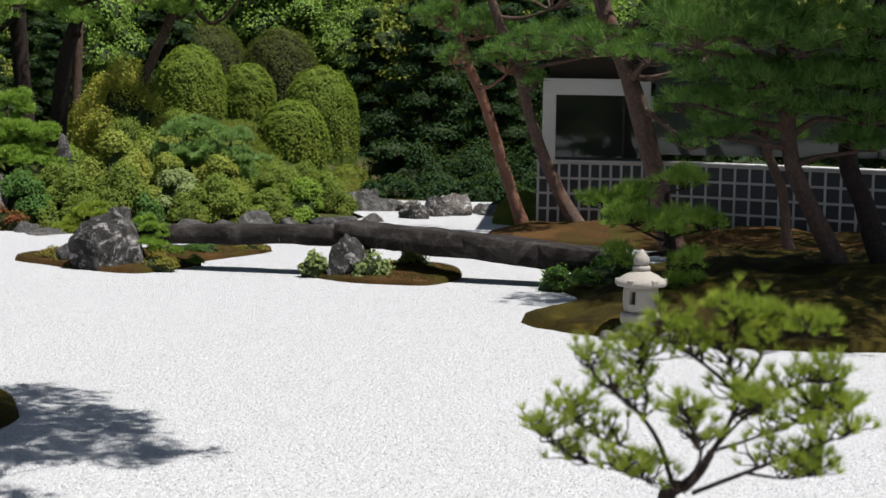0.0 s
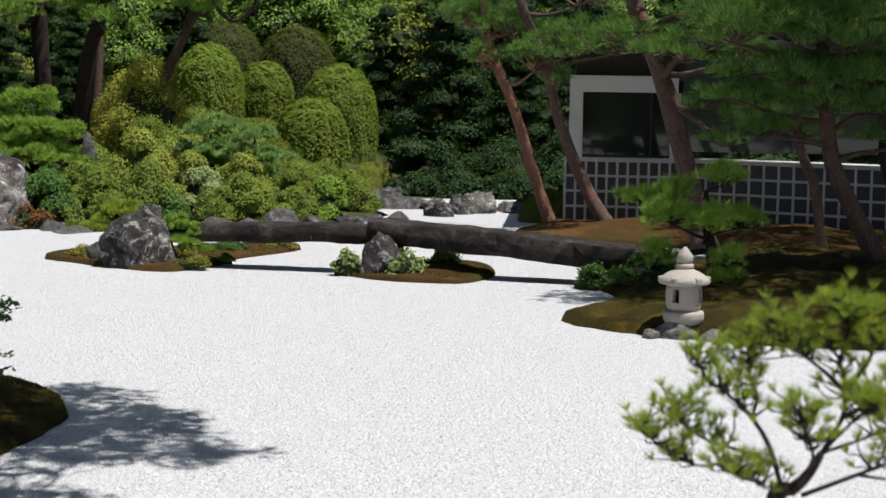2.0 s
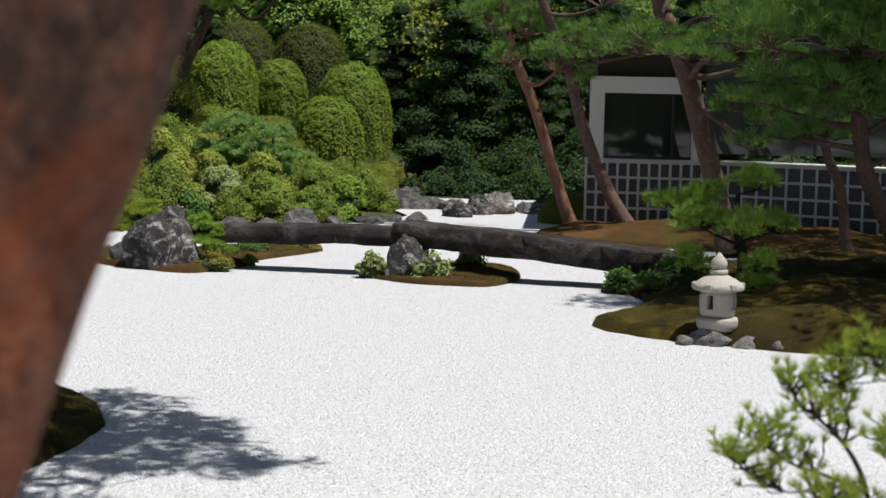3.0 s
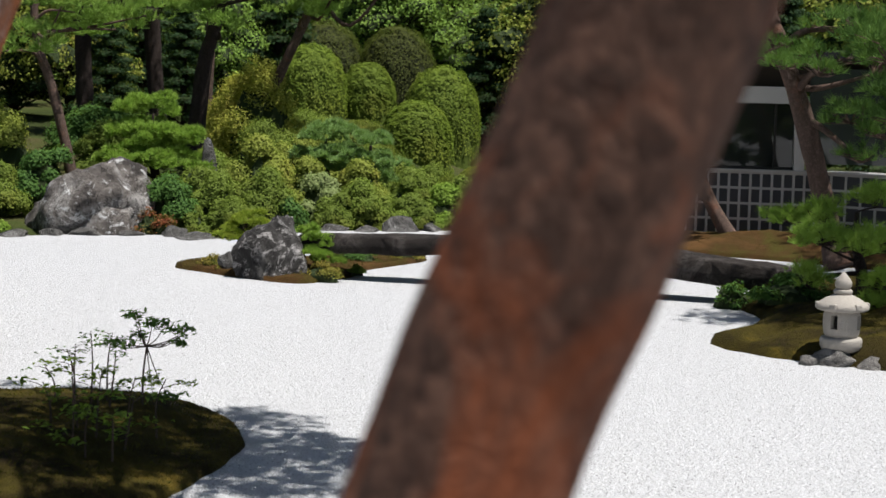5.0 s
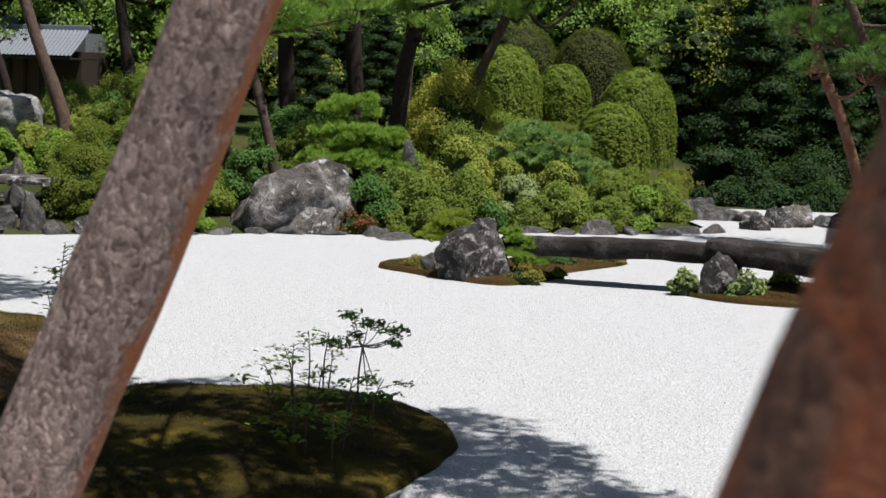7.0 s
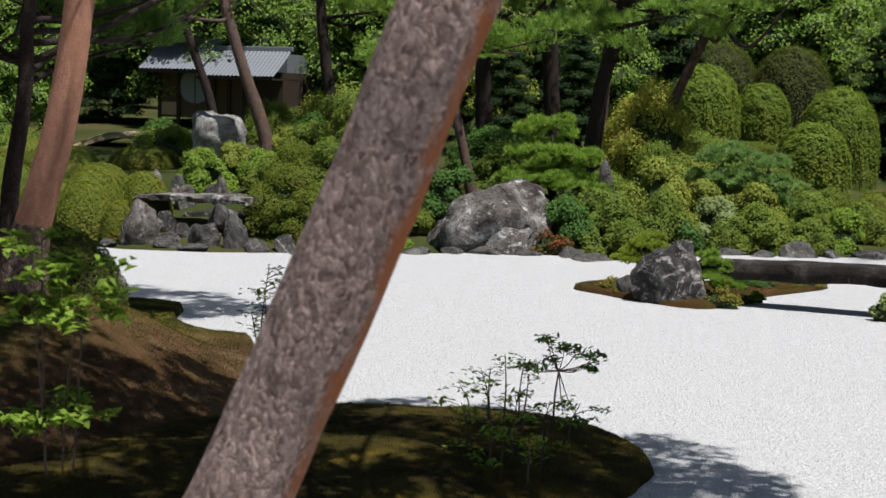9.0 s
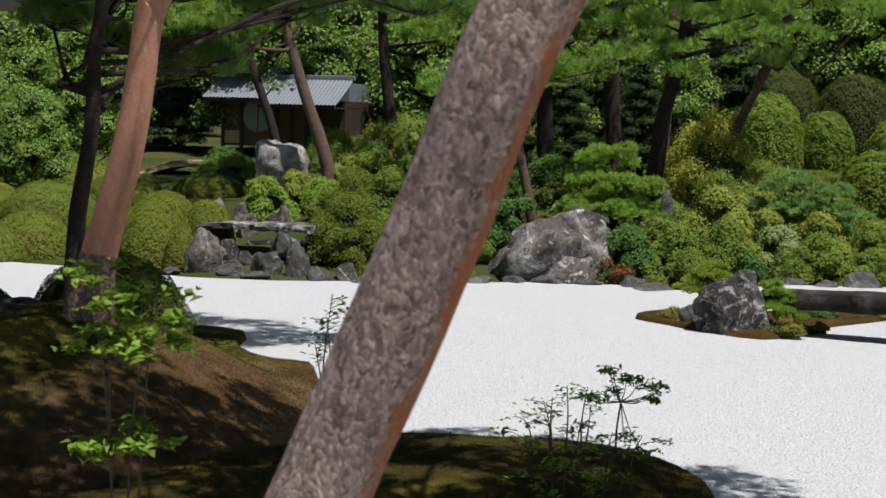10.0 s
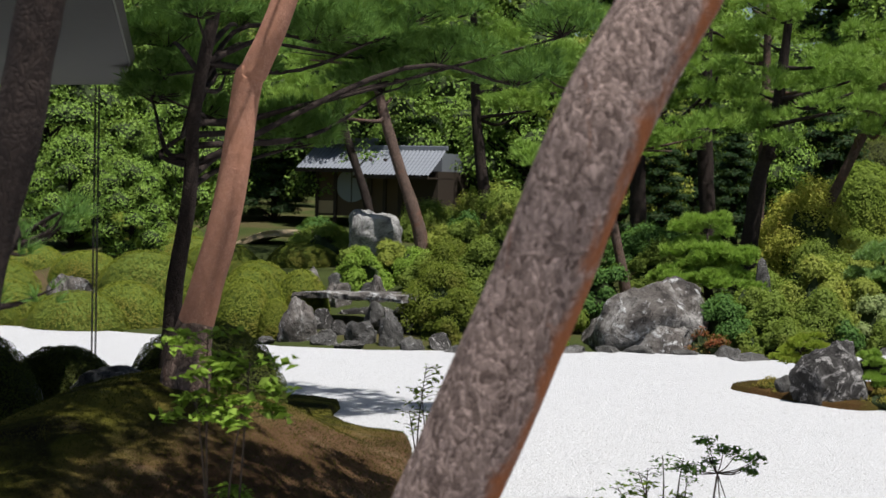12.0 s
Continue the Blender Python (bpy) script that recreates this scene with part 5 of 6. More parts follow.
# clouds at z 3.5 and above are unseen, added to shade the moss bank
bank_pine([(2.62, 13.4, 0.1), (2.46, 13.5, 0.32), (2.18, 13.5, 0.82), (1.97, 13.5, 1.3), (1.90, 13.5, 2.03), (1.84, 13.5, 2.4), (1.7, 13.5, 3.4)], [0.12, 0.095, 0.08, 0.072, 0.065, 0.06, 0.04],
          [((1.11, 13.2, 2.28), (0.28, 0.24, 0.16)), ((1.52, 13.0, 2.29), (0.28, 0.24, 0.16)), ((1.96, 13.1, 2.20), (0.23, 0.20, 0.14)), ((1.61, 13.1, 1.92), (0.21, 0.18, 0.09)), ((1.5, 13.4, 1.98), (0.55, 0.45, 0.16)), ((2.3, 13.3, 1.95), (0.5, 0.45, 0.16)), ((1.25, 13.4, 1.75), (0.3, 0.3, 0.10)), ((1.85, 13.2, 1.72), (0.45, 0.4, 0.14)), ((2.5, 13.2, 1.66), (0.45, 0.4, 0.14)), ((1.35, 13.3, 1.50), (0.22, 0.22, 0.08)), ((3.0, 10.9, 3.6), (0.7, 0.6, 0.35)), ((3.9, 11.2, 3.6), (0.8, 0.7, 0.35)), ((4.4, 12.0, 3.6), (0.9, 0.8, 0.35)), ((2.1, 12.6, 3.5), (0.8, 0.6, 0.35)), ((3.1, 12.0, 3.5), (0.9, 0.7, 0.35)), ((2.6, 13.4, 3.5), (0.9, 0.8, 0.35)), ((2.2, 13.3, 2.35), (0.8, 0.6, 0.25)), ((1.4, 13.4, 2.4), (0.7, 0.6, 0.25)), ((1.6, 13.4, 3.2), (1.0, 0.8, 0.3)), ((2.55, 13.3, 1.42), (0.35, 0.3, 0.11))],
          "spreading pine on the moss bank behind the lantern", 215, tufts=620)
# its widest high clouds are also unseen, added for the bank's shade
bank_pine([(2.95, 13.2, 0.1), (2.78, 13.4, 0.4), (2.61, 13.5, 0.92), (2.45, 13.5, 1.36), (2.6, 13.5, 2.2), (2.8, 13.5, 3.2)], [0.14, 0.11, 0.09, 0.08, 0.07, 0.05],
          [((2.9, 13.3, 2.1), (0.6, 0.5, 0.18)), ((3.3, 13.3, 1.85), (0.6, 0.5, 0.18)), ((2.8, 13.4, 3.0), (1.1, 0.9, 0.3)), ((3.4, 13.0, 2.9), (0.9, 0.8, 0.35)), ((4.2, 12.6, 3.4), (1.0, 1.0, 0.35)), ((3.3, 14.4, 3.2), (1.0, 0.9, 0.35))], "dark leaning pine on the moss bank", 216, BARK_DARK, 700)

# a pine out of view, added to shade the tiled wall and the bank
bank_pine([(6.3, 16.6, 0.0), (6.2, 16.6, 1.5), (6.0, 16.7, 3.0), (5.6, 16.8, 4.4)], [0.16, 0.14, 0.12, 0.06], [((4.30, 18.50, 4.0), (1.1, 0.9, 0.4)), ((5.70, 18.10, 4.2), (1.1, 0.9, 0.4)), ((4.50, 16.70, 4.2), (1.1, 1.0, 0.4)), ((6.10, 16.70, 4.6), (1.2, 1.1, 0.4)), ((3.30, 19.30, 4.2), (1.1, 0.9, 0.4)), ((4.90, 14.10, 4.2), (1.1, 1.0, 0.4)), ((3.10, 17.70, 4.3), (1.0, 0.9, 0.4)), ((3.90, 12.50, 4.3), (1.1, 1.0, 0.4)), ((2.50, 12.00, 4.2), (1.0, 0.8, 0.4)), ((3.50, 15.30, 4.3), (1.0, 0.9, 0.4))], "tall unseen pine past the tiled wall, added to shade it", 217, tufts=1000)

# far left bank pines
RIGHT_PINES = [
    ([(-7.5, 26.9, 0.7), (-7.45, 27, 1.34), (-7.02, 27, 2.33), (-6.5, 27, 3.5), (-6.0, 27, 5.0)], [.12, .10, .085, .08, .06], BARK_MIX),
    ([(-7.8, 24, 0.6), (-7.74, 24, 1.25), (-7.62, 24, 2.26), (-7.40, 24, 3.1), (-7.2, 24, 5.0)], [.17, .14, .12, .10, .06], BARK_DARK),
    ([(-9.0, 22, 0.5), (-9.14, 22, 1.16), (-9.32, 22, 1.85), (-9.55, 22, 2.6), (-9.6, 22, 4.2)], [.085, .075, .07, .06, .04], BARK_MIX),
    ([(-10.5, 27, 0.8), (-10.56, 27, 1.5), (-10.62, 27, 3.4), (-10.6, 27, 5.5)], [.17, .15, .14, .10], BARK_DARK),
    ([(-9.5, 28, 0.8), (-9.6, 28, 1.8), (-9.7, 28, 3.4), (-9.7, 28, 5.5)], [.17, .15, .14, .10], BARK_DARK),
]
LEFT_PINES = [
    ([(-8.8, 28.4, 0.8), (-8.75, 28.4, 1.8), (-8.7, 28.4, 3.4), (-8.7, 28.4, 5.5)], [.10, .09, .08, .06], BARK_MIX),
    ([(-13.0, 26, 1.0), (-13.07, 26, 1.7), (-13.3, 26, 3.3), (-13.4, 26, 5.2)], [.12, .11, .09, .06], BARK_DARK),
    ([(-12.3, 22, 0.8), (-12.43, 22, 1.45), (-12.9, 22, 2.67), (-13.25, 22, 3.85), (-13.4, 22, 5.0)], [.13, .105, .085, .07, .05], BARK_MIX),
    ([(-14.3, 24, 1.0), (-14.4, 24, 1.76), (-14.87, 24, 3.01), (-15.1, 24, 3.9), (-15.2, 24, 5.0)], [.085, .075, .07, .06, .04], BARK_DARK),
]
LOW_CLOUDS = {
    2: [((-8.97, 22.0, 2.95), (0.42, 0.35, 0.20)), ((-8.47, 22.3, 2.73), (0.51, 0.42, 0.21)), ((-7.96, 22.4, 2.97), (0.42, 0.35, 0.22))],
    1: [((-7.27, 23.5, 2.77), (0.32, 0.27, 0.21)), ((-7.61, 23.6, 3.06), (0.41, 0.35, 0.21)), ((-7.31, 23.8, 3.10), (0.31, 0.26, 0.27)), ((-7.56, 23.7, 3.66), (0.47, 0.40, 0.24))],
    3: [((-8.76, 24.6, 3.61), (0.46, 0.39, 0.18)), ((-8.55, 24.8, 3.98), (0.55, 0.47, 0.19))],
    4: [((-8.13, 25.0, 3.60), (0.46, 0.39, 0.21)), ((-8.53, 24.8, 3.12), (0.65, 0.55, 0.27))],
    5: [((-7.27, 26.5, 3.97), (0.43, 0.36, 0.21)), ((-6.62, 26.5, 3.74), (0.40, 0.34, 0.26))],
}
for i, (tr, rr, bk) in enumerate(RIGHT_PINES + LEFT_PINES):
    top = tr[-1]
    pads = auto_pads((top[0], top[1], top[2] + 0.3), 1.5, 9, 300 + i, 0.62, 0.36) + LOW_CLOUDS.get(i, [])
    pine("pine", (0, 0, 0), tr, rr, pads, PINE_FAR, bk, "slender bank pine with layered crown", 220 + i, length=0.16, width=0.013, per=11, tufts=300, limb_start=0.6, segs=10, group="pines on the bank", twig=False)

# ---- clipped bushes ----
DOMES = [(-8.84, 38.0, 2.88, 0.86, 0.60, CLIPPED), (-7.65, 39.0, 2.50, 0.70, 0.60, CLIPPED), (-5.57, 37.0, 2.40, 0.90, 0.52, CLIPPED), (-5.72, 34.0, 1.65, 0.78, 0.60, CLIPPED), (-7.7, 44.0, 3.55, 1.10, 0.55, OLIVE), (-9.9, 44.5, 3.7, 1.25, 0.55, OLIVE)]
for i, (x, y, top, r, pw, m) in enumerate(DOMES):
    z = ground_height(x, y) - 0.05
    bush("topiary", (x, y, z), (r, r, top - z), m, "tall clipped dome of dense green foliage", 400 + i, 15000, 0.062, 0.05, "topiary bush", "clipped domes", pw, 0.4, 0.09, 5.0, False, True)
for i, (x, y, top, r) in enumerate([(-4.04, 30.5, 0.47, 0.47), (-3.92, 29.0, 0.26, 0.44), (-0.54, 22.6, 0.46, 0.44)]):
    z = ground_height(x, y) - 0.05
    bush("clipped_azalea", (x, y, z), (r, r, top - z), CLIPPED_LOW, "low clipped azalea mound, yellow-green", 420 + i, 7000, 0.034, 0.03, "azalea bush", "clipped azaleas", 0.9, 0.5, 0.07, 5.0, False, True)
AZALEAS = [(-17.6, 20.5, .91, .62), (-16.05, 20.0, .99, .82), (-15.1, 18.2, .62, .64), (-15.44, 17.5, .50, .76), (-15.72, 21.5, 1.09, .68), (-14.18, 20.2, .89, .54), (-12.86, 19.2, .84, .42), (-12.94, 17.85, .76, .42), (-13.3, 18.6, .87, .52), (-12.42, 17.8, .52, .26),
           (-14.1, 18.9, .70, .60), (-18.6, 19.4, .8, .8), (-17.4, 18.2, .55, .8), (-19.5, 21.0, 1.0, .9), (-17.0, 22.3, 1.15, .75), (-14.7, 22.4, 1.1, .6), (-16.9, 17.2, .5, .6)]
for i, (x, y, top, r) in enumerate(AZALEAS):
    z = ground_height(x, y) - 0.05
    bush("clipped_azalea", (x, y, z), (r, r * 0.9, top - z), CLIPPED_LOW, "round clipped azalea mound beside the cascade", 440 + i, 8000, 0.032, 0.03, "azalea bush", "clipped azaleas", 0.9, 0.5, 0.07, 5.0, False, True)
for i, (x, y, z, sx, sy, sz) in enumerate([(-8.66, 10.5, 0.05, 0.70, 0.6, 0.80), (-9.15, 8.1, 0.0, 0.60, 0.6, 0.95), (-10.2, 8.8, 0.0, 0.7, 0.6, 0.95), (-9.9, 10.2, 0.0, 0.5, 0.5, 0.6)]):
    bush("clipped_azalea", (x, y, z), (sx, sy, sz), OLIVE, "dark round clipped bush on the moss mound", 470 + i, 30000, 0.022, 0.04, "azalea bush", "mound bushes", 0.8, 0.6, 0.07, 5.0, False, True)

# ---- shrubs of the left bank ----
SHORE_SHRUBS = [
    (-8.86, 20.6, 1.26, .48, "deep"), (-6.02, 20.95, 1.50, .55, "warm"), (-6.98, 20.0, .90, .42, "deep"), (-6.72, 20.5, 1.0, .42, "leaf"), (-6.40, 20.3, .96, .45, "leaf"), (-5.80, 20.6, .94, .50, "leaf"), (-6.15, 20.0, .62, .40, "leaf"), (-5.55, 20.5, .62, .32, "deep"),
    (-5.62, 22.5, 1.10, .42, "warm"), (-4.95, 22.6, 1.14, .44, "warm"), (-5.28, 21.6, .88, .44, "silver"), (-4.75, 21.6, .88, .46, "leaf"), (-5.05, 21.3, .55, .36, "leaf"), (-4.45, 21.75, .55, .34, "leaf"),
    (-4.18, 22.2, .76, .42, "leaf"), (-3.72, 22.5, .68, .38, "fresh"), (-7.45, 20.2, .62, .40, "deep"), (-3.95, 21.95, .45, .30, "leaf"), (-7.55, 20.0, .40, .3, "leaf"), (-6.65, 19.85, .45, .28, "leaf"),
]
BANK_SHRUBS = [
    (-6.35, 22.6, 1.30, .55, "leaf"), (-7.1, 22.3, 1.25, .5, "leaf"), (-5.1, 24.6, 1.20, .6, "leaf"), (-6.2, 24.6, 1.45, .6, "warm"), (-4.4, 24.5, .95, .5, "leaf"), (-7.0, 25.3, 1.5, .6, "leaf"), (-8.2, 21.6, 1.25, .5, "leaf"),
    (-9.4, 20.2, .95, .50, "leaf"), (-9.45, 18.95, .60, .42, "leaf"), (-9.05, 18.95, .42, .30, "fresh"), (-9.8, 19.5, 1.05, .55, "deep"), (-10.74, 19.1, 1.22, .62, "olive"), (-10.25, 18.75, .85, .45, "olive"), (-10.15, 19.9, 1.2, .55, "leaf"), (-10.6, 20.6, 1.5, .6, "leaf"),
    (-11.35, 20.7, 1.35, .50, "olive"), (-12.91, 21.1, 1.19, .45, "fresh"), (-13.3, 21.7, 1.25, .38, "leaf"), (-12.75, 21.9, 1.35, .38, "warm"), (-3.55, 24.3, .55, .40, "leaf"), (-3.8, 25.6, .6, .45, "leaf"), (-4.15, 27.0, .55, .45, "olive"), (-12.1, 22.2, 1.75, .40, "warm"), (-11.6, 22.1, 1.95, .42, "leaf"), (-11.75, 21.8, 1.45, .40, "olive"), (-11.2, 22.3, 2.1, .42, "warm"), (-11.1, 21.4, 1.55, .42, "olive"), (-10.8, 21.5, 1.75, .42, "leaf"), (-12.35, 21.7, 1.35, .40, "fresh"), (-11.9, 21.2, 1.1, .4, "leaf"),
]
UPPER_SHRUBS = [
    (-6.4, 28.5, 1.15, .7, "leaf"), (-7.3, 30.0, 1.6, .8, "leaf"), (-5.4, 28.0, .9, .6, "leaf"), (-6.1, 31.0, 1.0, .7, "olive"), (-8.6, 30.5, 1.9, .8, "leaf"), (-4.9, 29.5, .6, .5, "leaf"), (-7.0, 33.5, 1.3, .8, "olive"), (-9.8, 21.6, 1.55, .65, "warm"), (-8.7, 22.6, 1.45, .6, "leaf"), (-10.5, 22.4, 1.9, .75, "leaf"), (-11.7, 23.6, 2.1, .5, "leaf"), (-12.4, 23.8, 1.8, .45, "deep"), (-9.5, 24.5, 1.65, .8, "deep"), (-14.8, 23.2, 1.45, .6, "leaf"), (-7.45, 27.0, 2.85, .92, "maple"), (-8.0, 27.8, 2.5, .8, "maple"),
    # the deep shrub at y 25.9 is added, standing in for a dark spot
    (-13.4, 27.0, 2.3, .9, "warm"), (-14.4, 26.5, 1.9, .8, "leaf"), (-16.4, 25.9, 1.45, .55, "deep"), (-15.7, 25.2, 1.35, .5, "leaf"), (-18.0, 23.4, 1.3, .7, "leaf"), (-19.4, 23.8, 1.5, .8, "warm"), (-12.4, 25.4, 2.2, .8, "leaf"),
]
SHRUBS = SHORE_SHRUBS + BANK_SHRUBS + UPPER_SHRUBS
SHRUB_KINDS = {"leaf": (LEAF, "dense mid-green leafy shrub on the bank", 0.062), "warm": (LEAF_WARM, "loose yellow-green shrub with orange tints", 0.068), "deep": (LEAF_DEEP, "glossy deep green shrub on the bank", 0.075), "fresh": (LEAF_FRESH, "bright fresh green shrub", 0.07), "silver": (LEAF_SILVER, "pale grey-green bamboo grass among the shrubs", 0.075), "olive": (OLIVE_LEAF, "drooping dark olive maple over the stones", 0.055), "maple": (MAPLE, "airy yellow-green maple on the bank", 0.075)}
for i, (x, y, top, r, kd) in enumerate(SHRUBS):
    m, lab, lf = SHRUB_KINDS[kd]
    z = ground_height(x, y) - 0.05
    airy = kd == "maple"
    bush("shrub", (x, y, z), (r, r * 0.85, max(0.3, top - z) * 0.97), m, lab, 500 + i, int((14000 if airy else 19000) * (0.4 + r)), lf * 0.66, 0.30, "shrub", "bank shrubs", 0.9, 0.5, 0.45, 3.0, lobes=int(12 + 20 * r))
cloud_pine((-7.51, 21.0, ground_height(-7.51, 21.0) - 0.03), [((0.0, 0.0, 1.42), (0.42, 0.38, 0.25)), ((-0.18, 0.05, 1.12), (0.46, 0.40, 0.23)), ((0.24, -0.05, 1.05), (0.42, 0.38, 0.23)), ((-0.34, -0.1, 0.78), (0.40, 0.36, 0.22)), ((0.36, -0.15, 0.72), (0.42, 0.36, 0.22)), ((0.02, -0.25, 0.78), (0.34, 0.3, 0.16)), ((0.0, 0.2, 0.9), (0.4, 0.36, 0.2))], PINE_SHRUB,
           "layered cushion pine, soft green, above the boulder", 631)
cloud_pine((-5.61, 23.5, ground_height(-5.61, 23.5) - 0.03), [((0.0, 0.0, 1.12), (0.42, 0.38, 0.23)), ((-0.15, -0.1, 0.80), (0.38, 0.34, 0.2)), ((0.22, -0.1, 0.84), (0.34, 0.3, 0.18)), ((0.0, 0.0, 0.55), (0.4, 0.36, 0.2))], PINE_BLUE, "soft blue-green cushion pine among the shrubs", 632)
cloud_pine((-4.88, 23.2, ground_height(-4.88, 23.2) - 0.03), [((0.0, 0.0, 1.16), (0.30, 0.28, 0.16)), ((-0.16, -0.1, 0.88), (0.32, 0.3, 0.18)), ((0.2, -0.1, 0.82), (0.34, 0.3, 0.18)), ((0.0, 0.0, 0.58), (0.4, 0.36, 0.2))], PINE_BLUE, "soft blue-green cushion pine among the shrubs", 633)
for i, (x, y, r) in enumerate([(-7.15, 19.62, .26), (-6.9, 19.55, .2)]):
    bush("red_shrub", (x, y, 0.0), (r, r, r * 1.2), LEAF_RED, "small shrub with reddish leaves at the shore", 560 + i, 700, 0.05, 0.5, "shrub", "bank shrubs", 0.9, 1.0, 0.5)
# hedge shrubs whose shade is painted in by the darkened leaf colour
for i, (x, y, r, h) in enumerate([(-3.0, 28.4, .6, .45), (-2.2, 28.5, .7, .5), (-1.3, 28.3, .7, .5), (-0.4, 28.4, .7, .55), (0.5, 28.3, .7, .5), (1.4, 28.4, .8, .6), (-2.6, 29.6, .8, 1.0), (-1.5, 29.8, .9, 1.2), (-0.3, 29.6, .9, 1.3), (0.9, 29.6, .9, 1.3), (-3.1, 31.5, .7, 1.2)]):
    bush("dark_shrub", (x, y, -0.05), (r, r * 0.8, h), FOREST_SHADED, "shrub behind the far gravel, shade painted dark into its leaves", 620 + i, 3600, 0.07, 0.3, "shrub", "far hedge", 0.9, 0.9, 0.3)
# plants of the islands
cloud_pine((-5.03, 16.3, 0.03), [((-0.16, 0.0, 0.30), (0.20, 0.18, 0.09)), ((0.04, 0.05, 0.47), (0.20, 0.18, 0.09)), ((0.18, 0.0, 0.40), (0.17, 0.16, 0.08)), ((0.02, -0.08, 0.24), (0.28, 0.2, 0.09)), ((-0.08, 0.0, 0.40), (0.18, 0.16, 0.08))], PINE_BRIGHT,
           "bright green cushion pine behind the standing rock", 570, 0.05, 0.007, 16, 3500, "cushion_pine", "")
cloud_pine((-4.10, 15.32, 0.03), [((-0.08, 0.05, 0.42), (0.14, 0.12, 0.10)), ((0.00, 0.0, 0.34), (0.18, 0.15, 0.10)), ((0.08, 0.0, 0.26), (0.20, 0.15, 0.10)), ((-0.04, -0.05, 0.20), (0.18, 0.14, 0.09)), ((0.12, -0.02, 0.15), (0.18, 0.14, 0.09))], PINE_SHRUB, "small green conifer beside the standing rock", 571, 0.05, 0.007, 16, 5000, "dwarf_conifer", "")
for i, (x, y, r, h, m) in enumerate([(-5.25, 15.72, .20, .15, HEATH), (-5.05, 15.5, .14, .10, HEATH), (-4.0, 15.12, .24, .17, HEATH), (-3.74, 15.62, .11, .10, LEAF_FRESH), (-3.55, 17.2, .28, .16, HEATH), (-3.9, 16.6, .3, .2, LEAF_DEEP)]):
    bush("heath_clump", (x, y, 0.03), (r, r * 0.8, h), m, "low tuft of yellow-green creeping shrub on moss", 575 + i, 2200, 0.022, 0.4, "shrub", "islet tufts", 0.9, 1.0, 0.5)
for i, (x, y, r, h) in enumerate([(-2.40, 14.92, .17, .25), (-1.79, 14.70, .21, .27), (-1.45, 15.35, .2, .26)]):
    bush("pale_leaved_shrub", (x, y, 0.03), (r, r * 0.8, h), LEAF_SILVER, "small pale-leaved shrub by the bridge post", 585 + i, 650, 0.055, 0.45, "shrub", "bridge shrubs", 0.9, 1.0, 0.6)
bush("dark_leaved_shrub", (-0.02, 14.3, 0.02), (0.26, 0.22, 0.26), LEAF_DEEP, "small dark-leaved shrub where the bridge ends", 590, 500, 0.05, 0.5, "shrub", "", 0.9, 1.0, 0.7)
bush("dark_leaved_shrub", (0.42, 13.9, 0.15), (0.36, 0.3, 0.22), LEAF_DEEP, "dark low shrub beneath the lantern pine", 591, 1800, 0.05, 0.4, "shrub", "", 0.9, 1.0, 0.4)


# ---- seedlings near the camera ----
def seedling(place, stems, material, label, seed, leaf, per=9, spread=0.09):
    r = np.random.default_rng(seed)
    ob = thing("seedling", place, label, "seedling", "seedlings")
    cs, ns = [], []
    for (x, y, h, lean) in stems:
        tip = np.array([x + lean, y, h])
        mid = np.array([x + lean * 0.3 + r.normal() * 0.01, y, h * 0.55])
        part("stem", tube([(x, y, -0.03), mid, tip], [0.006, 0.0045, 0.002], 5, 5), TWIG, ob)
        n = max(3, int(h * 14))
        for k in range(n):
            f = 0.35 + 0.65 * k / n
            b = mid * (1 - f) + tip * f if f > 0.5 else np.array([x, y, 0]) * (1 - f) + mid * f
            a = r.uniform(0, 6.28)
            e = b + np.array([math.cos(a), math.sin(a), 0.25]) * spread * r.uniform(0.5, 1.1)
            part("twig", tube([b, (b + e) / 2 + np.array([0, 0, 0.008]), e], [0.0025, 0.002, 0.001], 4, 3), TWIG, ob)
            q = e + r.normal(size=(per, 3)) * np.array([0.035, 0.035, 0.012])
            cs.append(q)
            ns.append(np.tile([0, 0, 1.0], (per, 1)))
    part("leaves", leaves(np.vstack(cs), np.vstack(ns), leaf, leaf * 0.5, r, 0.7), material, ob)
    return ob


def tiered_seedling(place, base, tiers, material, label, seed, leaf, count):
    """A thin stem that forks into flat tiers of pointed leaves; tiers: centre and half width."""
    r = np.random.default_rng(seed)
    ob = thing("seedling", place, label, "seedling", "seedlings")
    fork = np.array([0.02, 0.0, base])
    part("stem", tube([(0, 0, -0.05), (0.0, 0.0, base * 0.5), fork], [0.007, 0.006, 0.005], 6, 4), TWIG, ob)
    cs = []
    for c, w in tiers:
        c = np.array(c)
        n = int(count * w * 26)
        q = c + r.normal(size=(n, 3)) * np.array([w * 0.42, w * 0.35, 0.014])
        cs.append(q)
        for k in range(2):
            e = q[k]
            part("twig", tube([fork, (fork + e) / 2 + np.array([0, 0, -0.02]), e], [0.004, 0.003, 0.0012], 4, 4), TWIG, ob)
    p = np.vstack(cs)
    part("leaves", leaves(p, np.tile([0, -0.25, 1.0], (len(p), 1)), leaf, leaf * 0.42, r, 0.8), material, ob)
    return ob


